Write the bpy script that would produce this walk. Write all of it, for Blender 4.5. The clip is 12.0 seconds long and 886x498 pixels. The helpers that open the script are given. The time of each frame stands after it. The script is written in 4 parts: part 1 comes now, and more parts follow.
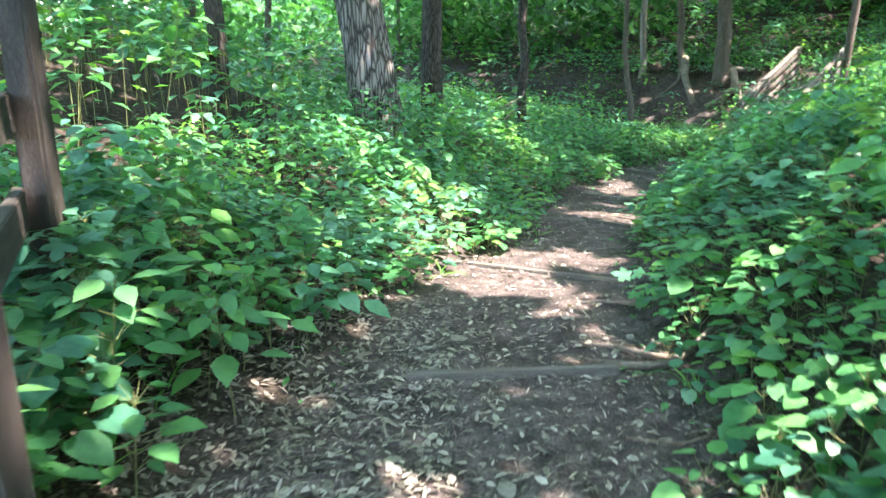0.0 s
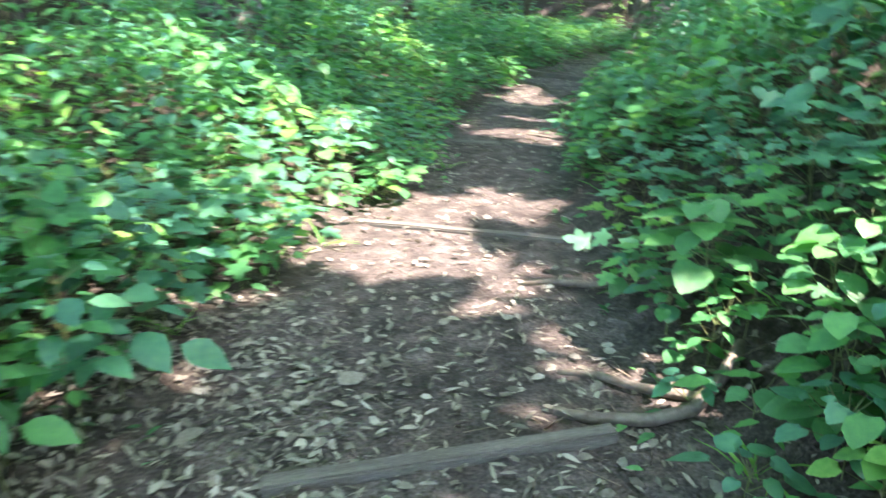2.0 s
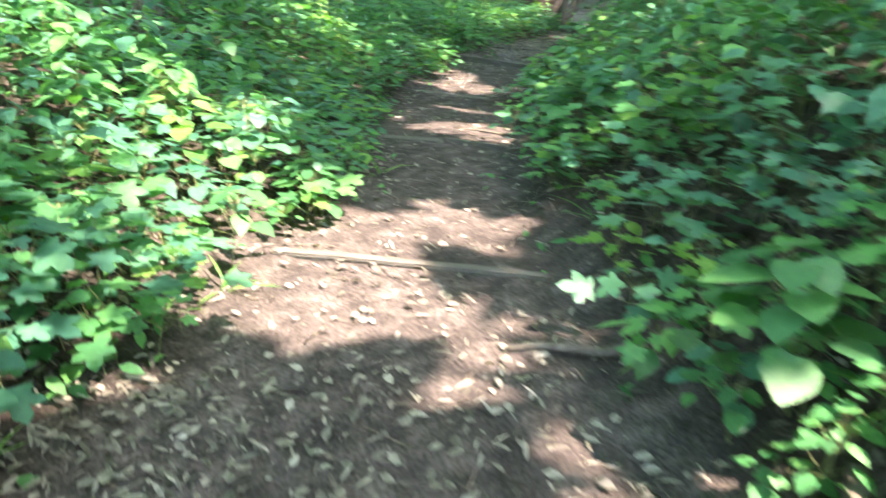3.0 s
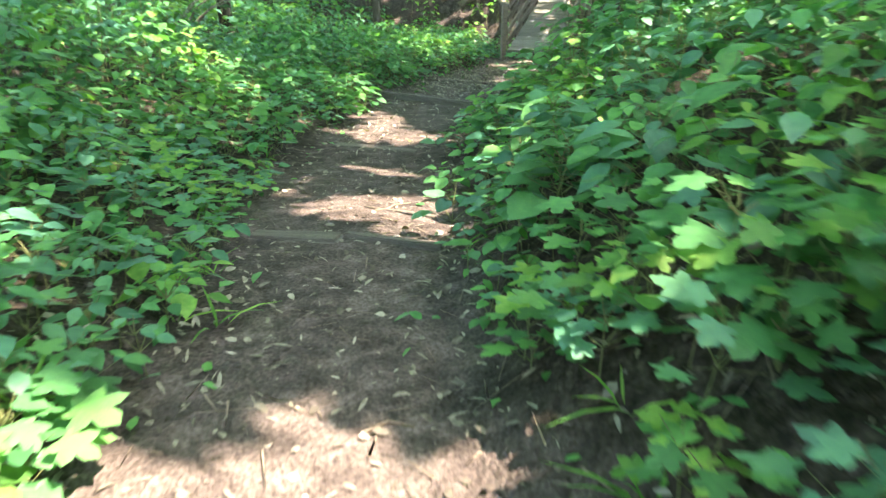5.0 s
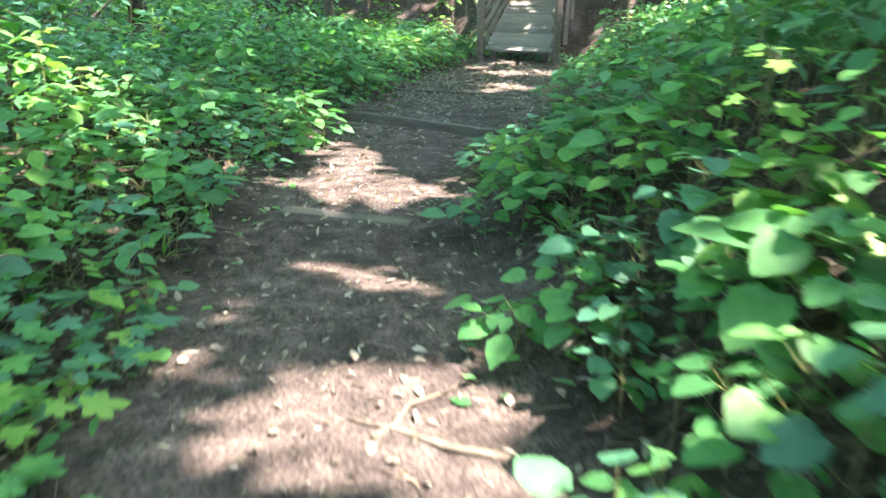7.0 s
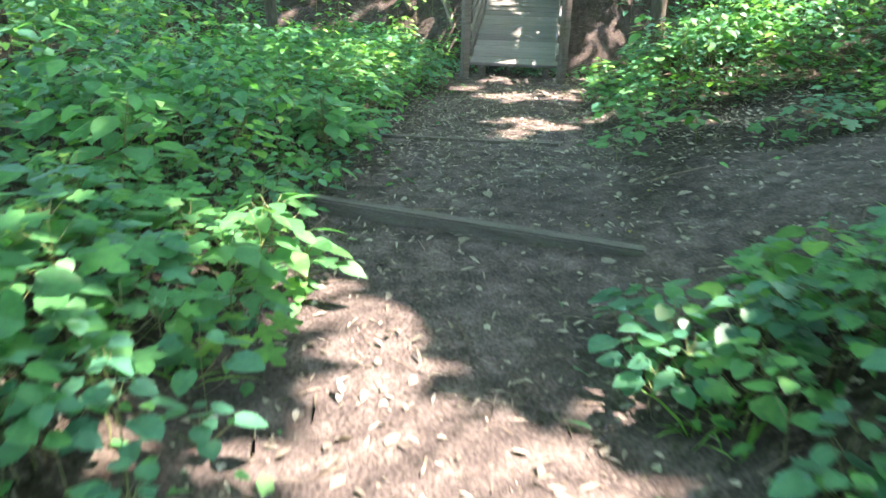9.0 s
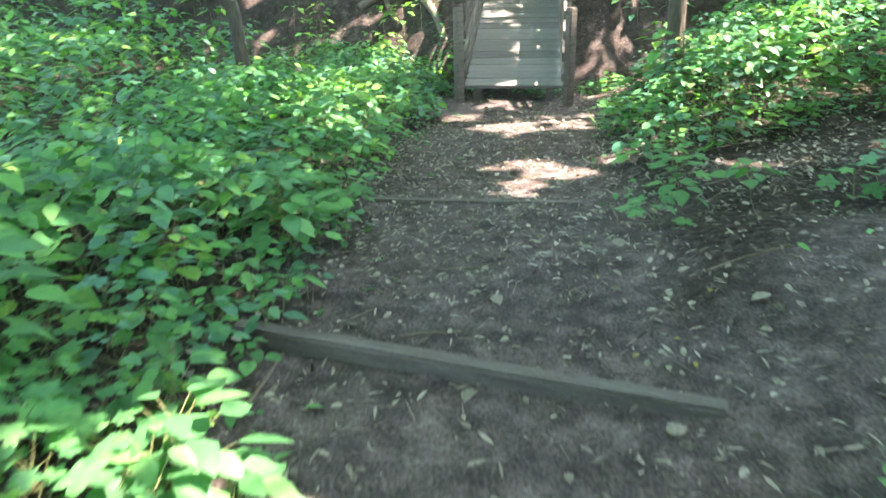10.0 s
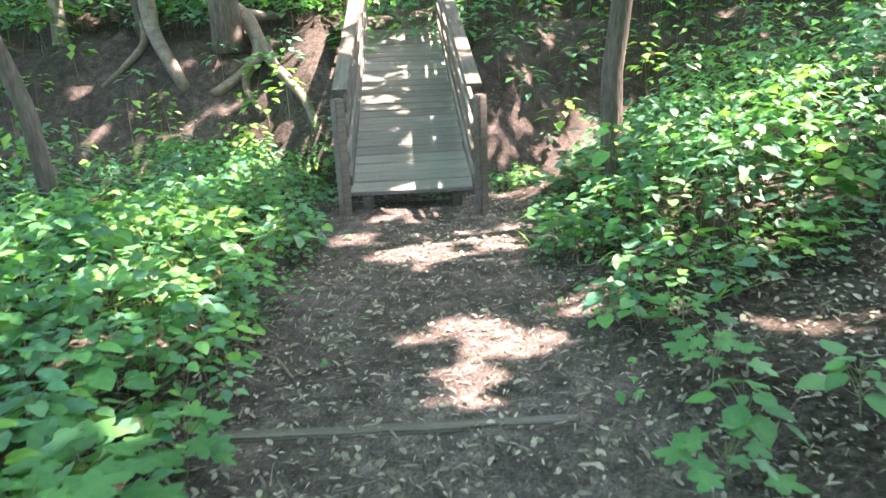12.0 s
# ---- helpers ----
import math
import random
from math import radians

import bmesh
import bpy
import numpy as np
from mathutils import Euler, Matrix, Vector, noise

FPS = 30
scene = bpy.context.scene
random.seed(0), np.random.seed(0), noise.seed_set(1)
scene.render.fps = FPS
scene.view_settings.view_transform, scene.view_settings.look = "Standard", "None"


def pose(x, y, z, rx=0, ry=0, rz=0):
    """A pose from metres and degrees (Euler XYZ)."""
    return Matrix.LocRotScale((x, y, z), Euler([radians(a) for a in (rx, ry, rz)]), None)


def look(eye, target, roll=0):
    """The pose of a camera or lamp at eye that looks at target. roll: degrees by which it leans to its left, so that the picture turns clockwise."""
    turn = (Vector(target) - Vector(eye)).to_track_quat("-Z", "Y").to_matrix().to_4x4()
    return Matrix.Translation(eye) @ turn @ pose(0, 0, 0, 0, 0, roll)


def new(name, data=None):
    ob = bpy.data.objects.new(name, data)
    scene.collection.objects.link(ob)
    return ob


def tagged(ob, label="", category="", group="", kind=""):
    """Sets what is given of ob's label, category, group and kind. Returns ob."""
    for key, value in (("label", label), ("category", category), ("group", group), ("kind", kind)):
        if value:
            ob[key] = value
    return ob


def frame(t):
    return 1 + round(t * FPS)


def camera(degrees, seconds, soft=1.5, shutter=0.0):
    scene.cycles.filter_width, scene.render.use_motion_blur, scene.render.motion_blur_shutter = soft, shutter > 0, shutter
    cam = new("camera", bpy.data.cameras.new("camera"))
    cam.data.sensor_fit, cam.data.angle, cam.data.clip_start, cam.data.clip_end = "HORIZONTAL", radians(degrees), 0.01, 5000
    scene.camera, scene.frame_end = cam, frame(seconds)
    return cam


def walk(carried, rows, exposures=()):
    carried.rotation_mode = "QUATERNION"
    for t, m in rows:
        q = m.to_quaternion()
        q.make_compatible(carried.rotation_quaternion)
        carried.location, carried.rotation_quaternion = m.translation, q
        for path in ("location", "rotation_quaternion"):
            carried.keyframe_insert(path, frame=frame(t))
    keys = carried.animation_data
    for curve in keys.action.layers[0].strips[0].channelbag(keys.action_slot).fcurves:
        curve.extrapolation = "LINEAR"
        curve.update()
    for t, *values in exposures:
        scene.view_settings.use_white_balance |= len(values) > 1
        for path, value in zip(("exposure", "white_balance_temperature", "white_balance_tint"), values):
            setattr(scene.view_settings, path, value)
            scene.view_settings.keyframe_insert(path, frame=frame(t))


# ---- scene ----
cam = camera(61.7, 12.0, soft=1.5, shutter=0.5)
PATH = [
    (0, (0.240, 0.501, 1.463), (0.250, 2.625, 0.889), -0.2),
    (0.5, (0.283, 0.887, 1.488), (0.295, 3.007, 0.901), 2.7),
    (1, (0.257, 1.316, 1.435), (0.335, 3.404, 0.748), 3.0),
    (1.5, (0.296, 1.714, 1.430), (0.426, 3.762, 0.636), 1.5),
    (2, (0.319, 2.068, 1.317), (0.637, 4.074, 0.470), -0.6),
    (2.5, (0.340, 2.488, 1.146), (1.058, 4.385, 0.293), 0.7),
    (3, (0.352, 3.008, 1.176), (0.907, 4.943, 0.287), 1.7),
    (3.2, (0.387, 3.201, 1.203), (0.859, 5.167, 0.335), 0.9),
    (4.8, (1.035, 4.630, 0.974), (1.735, 6.559, 0.183), -0.4),
    (5, (1.079, 4.863, 0.952), (1.794, 6.778, 0.138), 0.6),
    (5.5, (1.163, 5.414, 0.972), (1.937, 7.294, 0.132), 3.1),
    (6, (1.311, 5.861, 0.966), (2.092, 7.764, 0.188), 1.9),
    (6.5, (1.423, 6.414, 0.810), (2.252, 8.286, 0.007), 1.2),
    (6.7, (1.492, 6.662, 0.797), (2.325, 8.526, -0.024), 0.9),
    (8.3, (1.836, 8.906, 0.726), (2.811, 10.700, -0.095), 2.9),
    (8.5, (1.912, 9.150, 0.718), (2.922, 10.924, -0.104), 2.6),
    (9, (2.133, 9.760, 0.737), (3.148, 11.516, -0.116), 1.4),
    (9.5, (2.399, 10.269, 0.800), (3.419, 12.016, -0.065), -0.2),
    (10, (2.732, 10.727, 0.865), (3.736, 12.487, 0.008), -1.5),
    (10.5, (2.989, 11.220, 0.726), (4.077, 12.992, 0.009), -3.0),
    (11, (3.260, 11.684, 0.793), (4.460, 13.396, 0.108), -3.1),
    (11.5, (3.451, 12.182, 0.847), (4.760, 13.802, 0.138), -2.4),
    (12, (3.648, 12.447, 0.866), (4.986, 14.053, 0.179), -2.4),
]
EXPOSURE = 5.06
LIGHTNESS = [(0.0, -0.12, 6550, 12), (2.0, -0.08, 6600, 12), (3.0, -0.15, 7150, 12), (3.6, -0.1, 7500, 10), (4.7, 0.03, 7700, 8), (5.2, 0.03, 7500, 8), (6.0, 0.08, 7000, 11),
             (8.5, 0.1, 6900, 12), (9.5, 0.15, 6950, 13), (10.0, 0.3, 7050, 16), (10.5, 0.42, 7250, 23), (11.2, 0.42, 7200, 21), (12.0, 0.31, 7100, 21)]
walk(cam, [(t, look(eye, target, roll)) for t, eye, target, roll in PATH], exposures=[(t, EXPOSURE + e, k, m) for t, e, k, m in LIGHTNESS])
SUN_BEARING, SUN_HEIGHT = 117.0, 62.0

# ---- world and sun ----
world = bpy.data.worlds.new("world")
scene.world = world
world.use_nodes = True
wn, wl = world.node_tree.nodes, world.node_tree.links
sky = wn.new("ShaderNodeTexSky")
sky.sky_type, sky.sun_disc = "NISHITA", False
sky.sun_elevation, sky.sun_rotation = radians(SUN_HEIGHT), radians(SUN_BEARING)
wl.new(sky.outputs[0], wn["Background"].inputs[0])
wn["Background"].inputs[1].default_value = 0.15
to_sun = Vector((math.sin(radians(SUN_BEARING)) * math.cos(radians(SUN_HEIGHT)), math.cos(radians(SUN_BEARING)) * math.cos(radians(SUN_HEIGHT)), math.sin(radians(SUN_HEIGHT))))
lamp = bpy.data.lights.new("sun", "SUN")
lamp.energy, lamp.angle, lamp.color = 1.25, radians(0.55), (1.0, 0.86, 0.79)
sun = new("sun", lamp)
sun.rotation_euler = to_sun.to_track_quat("Z", "Y").to_euler()


# ---- materials ----
def material(name, colours, scale=6.0, rough=0.8, bump=0.3, detail_scale=60.0, island=0.0, translucent=0.0, stretch=(1, 1, 1), spec=0.3, objects=0.0, backs=None):
    """Base colour from two noises (patches and grain), variation by piece, bump, and light through thin leaves."""
    m = bpy.data.materials.new(name)
    m.use_nodes = True
    n, l = m.node_tree.nodes, m.node_tree.links
    bsdf = n["Principled BSDF"]
    coord = n.new("ShaderNodeTexCoord")
    mapping = n.new("ShaderNodeMapping")
    mapping.inputs["Scale"].default_value = stretch
    l.new(coord.outputs["Object"], mapping.inputs[0])
    big, fine = n.new("ShaderNodeTexNoise"), n.new("ShaderNodeTexNoise")
    big.inputs["Scale"].default_value, fine.inputs["Scale"].default_value = scale, detail_scale
    big.inputs["Detail"].default_value, fine.inputs["Detail"].default_value = 5, 4
    for t in (big, fine):
        l.new(mapping.outputs[0], t.inputs["Vector"])
    mix = n.new("ShaderNodeMath")
    mix.operation = "MULTIPLY_ADD"
    l.new(fine.outputs["Fac"], mix.inputs[0])
    mix.inputs[1].default_value = 0.55
    half = n.new("ShaderNodeMath")
    half.operation = "MULTIPLY"
    half.inputs[1].default_value = 0.5
    l.new(big.outputs["Fac"], half.inputs[0])
    l.new(half.outputs[0], mix.inputs[2])
    source = mix.outputs[0]
    if island or objects:
        info = n.new("ShaderNodeNewGeometry") if island else n.new("ShaderNodeObjectInfo")
        add = n.new("ShaderNodeMath")
        add.operation = "MULTIPLY_ADD"
        l.new(info.outputs["Random Per Island" if island else "Random"], add.inputs[0])
        add.inputs[1].default_value = island or objects
        shift = n.new("ShaderNodeMath")
        shift.operation = "SUBTRACT"
        shift.inputs[1].default_value = (island or objects) / 2
        l.new(source, shift.inputs[0])
        l.new(shift.outputs[0], add.inputs[2])
        source = add.outputs[0]
    ramp = n.new("ShaderNodeValToRGB")
    ramp.color_ramp.elements[0].position, ramp.color_ramp.elements[1].position = 0.28, 0.78
    ramp.color_ramp.elements[0].color, ramp.color_ramp.elements[1].color = (*colours[0], 1), (*colours[-1], 1)
    for k, c in enumerate(colours[1:-1]):
        e = ramp.color_ramp.elements.new(0.28 + 0.5 * (k + 1) / (len(colours) - 1))
        e.color = (*c, 1)
    l.new(source, ramp.inputs[0])
    l.new(ramp.outputs[0], bsdf.inputs["Base Color"])
    bsdf.inputs["Roughness"].default_value = rough
    bsdf.inputs["Specular IOR Level"].default_value = spec
    if bump:
        b = n.new("ShaderNodeBump")
        b.inputs["Strength"].default_value, b.inputs["Distance"].default_value = bump, 0.02
        l.new(mix.outputs[0], b.inputs["Height"])
        l.new(b.outputs[0], bsdf.inputs["Normal"])
    if translucent:
        tr = n.new("ShaderNodeBsdfTranslucent")
        warm = n.new("ShaderNodeMix")
        warm.data_type, warm.blend_type = "RGBA", "MULTIPLY"
        warm.inputs["Factor"].default_value = 1.0
        l.new(ramp.outputs[0], warm.inputs[6])
        warm.inputs[7].default_value = (1.25, 1.5, 0.6, 1)
        l.new(warm.outputs[2], tr.inputs[0])
        both = n.new("ShaderNodeMixShader")
        both.inputs[0].default_value = translucent
        l.new(bsdf.outputs[0], both.inputs[1])
        l.new(tr.outputs[0], both.inputs[2])
        l.new(both.outputs[0], n["Material Output"].inputs[0])
    return m


LEAF = material("leaf_green", [(0.035, 0.135, 0.049), (0.064, 0.221, 0.076), (0.120, 0.324, 0.094)], 3, 0.48, 0.15, 40, island=0.55, translucent=0.34, spec=0.4)
LEAF_PART = material("leaf_green_large", [(0.037, 0.135, 0.055), (0.067, 0.216, 0.076), (0.120, 0.302, 0.089)], 3, 0.45, 0.15, 40, objects=0.35, translucent=0.34, spec=0.45)
LEAF_BLUE = material("leaf_blue_green", [(0.035, 0.130, 0.084), (0.059, 0.194, 0.116), (0.099, 0.270, 0.137)], 3, 0.42, 0.15, 40, island=0.5, translucent=0.33, spec=0.5)
LEAF_YELLOW = material("leaf_yellow_green", [(0.059, 0.173, 0.042), (0.113, 0.281, 0.061), (0.213, 0.389, 0.096)], 3, 0.5, 0.15, 40, island=0.5, translucent=0.4)
LEAF_FAR = material("leaf_far", [(0.022, 0.072, 0.029), (0.045, 0.144, 0.043), (0.090, 0.224, 0.058)], 0.6, 0.55, 0.1, 20, island=0.6, translucent=0.4)
LEAF_CROWN = material("leaf_crown", [(0.045, 0.11, 0.036), (0.090, 0.2, 0.060)], 0.6, 0.55, 0.1, 20, island=0.5, translucent=0.5)
STEM = material("stem", [(0.09, 0.13, 0.04), (0.2, 0.2, 0.09)], 10, 0.6, 0.2)
def furrowed(name, dark, pale, scale):
    """Bark in long ridges parted by dark furrows, with grain on the ridges."""
    m = bpy.data.materials.new(name)
    m.use_nodes = True
    n, l = m.node_tree.nodes, m.node_tree.links
    coord, mapping = n.new("ShaderNodeTexCoord"), n.new("ShaderNodeMapping")
    mapping.inputs["Scale"].default_value = (1, 1, 0.17)
    l.new(coord.outputs["Object"], mapping.inputs[0])
    warp, grain = n.new("ShaderNodeTexNoise"), n.new("ShaderNodeTexNoise")
    warp.inputs["Scale"].default_value, grain.inputs["Scale"].default_value = 9, 70
    l.new(mapping.outputs[0], warp.inputs["Vector"])
    l.new(coord.outputs["Object"], grain.inputs["Vector"])
    shift = n.new("ShaderNodeVectorMath")
    shift.operation = "MULTIPLY_ADD"
    shift.inputs[1].default_value = (0.09, 0.09, 0.09)
    l.new(warp.outputs["Color"], shift.inputs[0])
    l.new(mapping.outputs[0], shift.inputs[2])
    cells = n.new("ShaderNodeTexVoronoi")
    cells.feature = "DISTANCE_TO_EDGE"
    cells.inputs["Scale"].default_value = scale
    l.new(shift.outputs[0], cells.inputs["Vector"])
    ramp = n.new("ShaderNodeValToRGB")
    ramp.color_ramp.elements[0].position, ramp.color_ramp.elements[1].position = 0.03, 0.26
    ramp.color_ramp.elements[0].color, ramp.color_ramp.elements[1].color = (*dark, 1), (*pale, 1)
    l.new(cells.outputs["Distance"], ramp.inputs[0])
    worn = n.new("ShaderNodeMix")
    worn.data_type, worn.blend_type = "RGBA", "MULTIPLY"
    worn.inputs[0].default_value = 0.6
    l.new(ramp.outputs[0], worn.inputs[6])
    l.new(grain.outputs["Color"], worn.inputs[7])
    l.new(worn.outputs[2], n["Principled BSDF"].inputs["Base Color"])
    n["Principled BSDF"].inputs["Roughness"].default_value = 0.92
    b = n.new("ShaderNodeBump")
    b.inputs["Strength"].default_value, b.inputs["Distance"].default_value = 1.0, 0.03
    l.new(ramp.outputs[0], b.inputs["Height"])
    l.new(b.outputs[0], n["Principled BSDF"].inputs["Normal"])
    return m


BARK_RIDGED = furrowed("bark_ridged", (0.035, 0.028, 0.024), (0.36, 0.32, 0.29), 21)
BARK_DARK = furrowed("bark_dark", (0.018, 0.014, 0.012), (0.12, 0.095, 0.08), 34)
BARK = material("bark", [(0.03, 0.025, 0.02), (0.085, 0.07, 0.057), (0.16, 0.14, 0.118)], 14, 0.9, 1.0, 50, stretch=(1, 1, 0.2))
BARK_PALE = material("bark_pale", [(0.07, 0.058, 0.048), (0.17, 0.15, 0.13), (0.3, 0.275, 0.245)], 16, 0.9, 1.0, 55, stretch=(1, 1, 0.16))
ROOT = material("root_wood", [(0.06, 0.05, 0.04), (0.15, 0.125, 0.1), (0.25, 0.21, 0.175)], 9, 0.85, 0.6, 40)
WOOD = material("weathered_wood", [(0.05, 0.045, 0.038), (0.12, 0.108, 0.093), (0.22, 0.2, 0.175)], 4, 0.85, 0.5, 45, stretch=(1, 9, 9), objects=0.2)
POST_WOOD = material("post_wood", [(0.07, 0.055, 0.045), (0.15, 0.125, 0.105), (0.26, 0.225, 0.19)], 4, 0.85, 0.5, 45, stretch=(9, 9, 1), objects=0.2)
DARK_WOOD = material("dark_wood", [(0.016, 0.014, 0.012), (0.04, 0.034, 0.029), (0.085, 0.075, 0.064)], 4, 0.85, 0.5, 45, stretch=(1, 7, 7), objects=0.1)
DECK_WOOD = material("deck_wood", [(0.085, 0.085, 0.075), (0.14, 0.14, 0.125), (0.21, 0.205, 0.185)], 3, 0.85, 0.5, 40, stretch=(1, 9, 9), objects=0.3)
WARM_LEAF = material("warm_leaf", [(0.16, 0.14, 0.03), (0.3, 0.27, 0.06)], 8, 0.6, 0.1, translucent=0.2)
LITTER = material("dry_leaf", [(0.08, 0.072, 0.058), (0.19, 0.172, 0.143), (0.36, 0.33, 0.28)], 5, 0.8, 0.2, 50, island=0.5, translucent=0.1)
TWIG = material("twig", [(0.1, 0.08, 0.06), (0.26, 0.21, 0.16)], 8, 0.85, 0.4, island=0.4)
PETAL = material("petal", [(0.6, 0.62, 0.58), (0.8, 0.8, 0.76)], 8, 0.6, 0.1, translucent=0.2)
YELLOW_LEAF = material("fallen_yellow_leaf", [(0.45, 0.4, 0.06), (0.6, 0.52, 0.1)], 8, 0.6, 0.1, translucent=0.2)


def soil_material():
    """Trodden soil and leaf mould, mixed by how near the trail is, with crumbs and stains."""
    m = bpy.data.materials.new("soil")
    m.use_nodes = True
    n, l = m.node_tree.nodes, m.node_tree.links
    bsdf = n["Principled BSDF"]
    coord = n.new("ShaderNodeTexCoord")
    trail = n.new("ShaderNodeAttribute")
    trail.attribute_name = "trail"

    def noise_at(scale, detail=5):
        t = n.new("ShaderNodeTexNoise")
        t.inputs["Scale"].default_value, t.inputs["Detail"].default_value = scale, detail
        l.new(coord.outputs["Object"], t.inputs["Vector"])
        return t.outputs["Fac"]

    def ramp(source, stops):
        r = n.new("ShaderNodeValToRGB")
        while len(r.color_ramp.elements) < len(stops):
            r.color_ramp.elements.new(0.5)
        for e, (at, c) in zip(r.color_ramp.elements, stops):
            e.position, e.color = at, (*c, 1)
        l.new(source, r.inputs[0])
        return r.outputs[0]

    def mix(a, b, fac, kind="MIX"):
        x = n.new("ShaderNodeMix")
        x.data_type, x.blend_type = "RGBA", kind
        for s, v in ((6, a), (7, b), (0, fac)):
            if isinstance(v, (int, float)):
                x.inputs[s].default_value = v
            else:
                l.new(v, x.inputs[s])
        return x.outputs[2]

    mould = ramp(noise_at(22), [(0.3, (0.018, 0.015, 0.012)), (0.5, (0.045, 0.037, 0.03)), (0.72, (0.11, 0.092, 0.076))])
    trod = ramp(noise_at(9, 8), [(0.3, (0.052, 0.044, 0.041)), (0.52, (0.098, 0.081, 0.075)), (0.72, (0.165, 0.138, 0.126))])
    crumbs = ramp(noise_at(75, 3), [(0.34, (0.45, 0.45, 0.45)), (0.64, (1.35, 1.35, 1.35))])
    stains = ramp(noise_at(1.6, 3), [(0.35, (0.72, 0.72, 0.72)), (0.65, (1.1, 1.1, 1.1))])
    base = mix(mix(mix(mould, trod, trail.outputs["Fac"]), crumbs, 0.8, "MULTIPLY"), stains, 0.8, "MULTIPLY")
    l.new(base, bsdf.inputs["Base Color"])
    bsdf.inputs["Roughness"].default_value, bsdf.inputs["Specular IOR Level"].default_value = 0.95, 0.15
    h = n.new("ShaderNodeMath")
    h.operation = "ADD"
    l.new(noise_at(60, 4), h.inputs[0])
    l.new(noise_at(14, 5), h.inputs[1])
    b = n.new("ShaderNodeBump")
    b.inputs["Strength"].default_value, b.inputs["Distance"].default_value = 0.8, 0.03
    l.new(h.outputs[0], b.inputs["Height"])
    l.new(b.outputs[0], bsdf.inputs["Normal"])
    return m


SOIL = soil_material()

# ---- the lie of the land ----
TRAIL = np.array([(0.2, -12, 0.8), (0.2, -3, 0.33), (0.2, 0.5, 0.13), (0.26, 2.68, 0.03), (0.56, 3.93, -0.05), (0.8, 5.05, -0.1), (0.96, 5.7, -0.13), (1.22, 6.5, -0.18), (1.47, 7.1, -0.24), (1.65, 7.75, -0.28), (1.85, 8.5, -0.33), (2.11, 9.2, -0.41), (2.42, 10, -0.49), (2.8, 10.8, -0.54), (3.12, 11.6, -0.58), (3.4, 12.05, -0.6), (3.9, 12.6, -0.62), (4.6, 13.5, -0.65), (5.4, 14.67, -0.74), (6.3, 15.75, -0.84), (7.08, 16.57, -0.9), (7.8, 17.85, -0.93)])
HALF = np.array([0.7, 0.7, 0.8, 0.88, 0.84, 0.7, 0.68, 0.52, 0.48, 0.54, 0.62, 0.62, 0.62, 0.63, 0.58, 0.6, 0.72, 0.95, 0.86, 0.84, 0.92, 0.95])
BRANCH = np.array([(4.4, 12.0, -0.62), (5.8, 11.9, -0.26), (8.0, 11.3, 0.5), (12.0, 10.0, 1.5), (18.0, 9.0, 2.6)])
DECK_NEAR, DECK_FAR = Vector((7.75, 17.78, -0.75)), Vector((11.05, 22.1, 0.54))
AXIS = np.array([0.607, 0.795])
ACROSS = np.array([0.795, -0.607])


def dense(points, halves):
    t = np.linspace(0, len(points) - 1, (len(points) - 1) * 14 + 1)
    k = np.arange(len(points))
    return np.stack([np.interp(t, k, points[:, i]) for i in range(3)] + [np.interp(t, k, halves)], 1)


MAIN = dense(TRAIL, HALF)
OPEN = dense(np.array([(4.6, 12.7, 0), (6.0, 13.5, 0), (7.6, 13.5, 0)]), np.array([0.7, 0.75, 0.6]))
SIDE = dense(BRANCH, np.array([0.5, 0.75, 0.8, 0.8, 0.8]))


def along(x, y, line):
    """Distance from a line in plan, its side (right: plus), and its height and half width there."""
    best = np.full(x.shape, 1e9)
    z, w, side = np.zeros(x.shape), np.zeros(x.shape), np.zeros(x.shape)
    for a, b in zip(line[:-1], line[1:]):
        d = b[:2] - a[:2]
        k = np.clip(((x - a[0]) * d[0] + (y - a[1]) * d[1]) / (d @ d), 0, 1)
        dx, dy = x - a[0] - k * d[0], y - a[1] - k * d[1]
        q = np.hypot(dx, dy)
        near = q < best
        best = np.where(near, q, best)
        z = np.where(near, a[2] + k * (b[2] - a[2]), z)
        w = np.where(near, a[3] + k * (b[3] - a[3]), w)
        side = np.where(near, np.sign(dx * d[1] - dy * d[0]), side)
    return best, side, z, w


def lattice(i, j, seed):
    v = np.sin(i * 127.1 + j * 311.7 + seed * 74.7) * 43758.5453
    return v - np.floor(v)


def value_noise(x, y, seed=0):
    i, j = np.floor(x), np.floor(y)
    u, v = x - i, y - j
    u, v = u * u * (3 - 2 * u), v * v * (3 - 2 * v)
    a = lattice(i, j, seed) * (1 - u) + lattice(i + 1, j, seed) * u
    b = lattice(i, j + 1, seed) * (1 - u) + lattice(i + 1, j + 1, seed) * u
    return a * (1 - v) + b * v


def step(a, b, v):
    k = np.clip((v - a) / (b - a), 0, 1)
    return k * k * (3 - 2 * k)


def brink(u):
    """How much further out the edge of the gully lies on either side of the bridge."""
    return 1.4 * step(0.9, 2.3, -u) + 1.8 * step(1.2, 3.0, u)


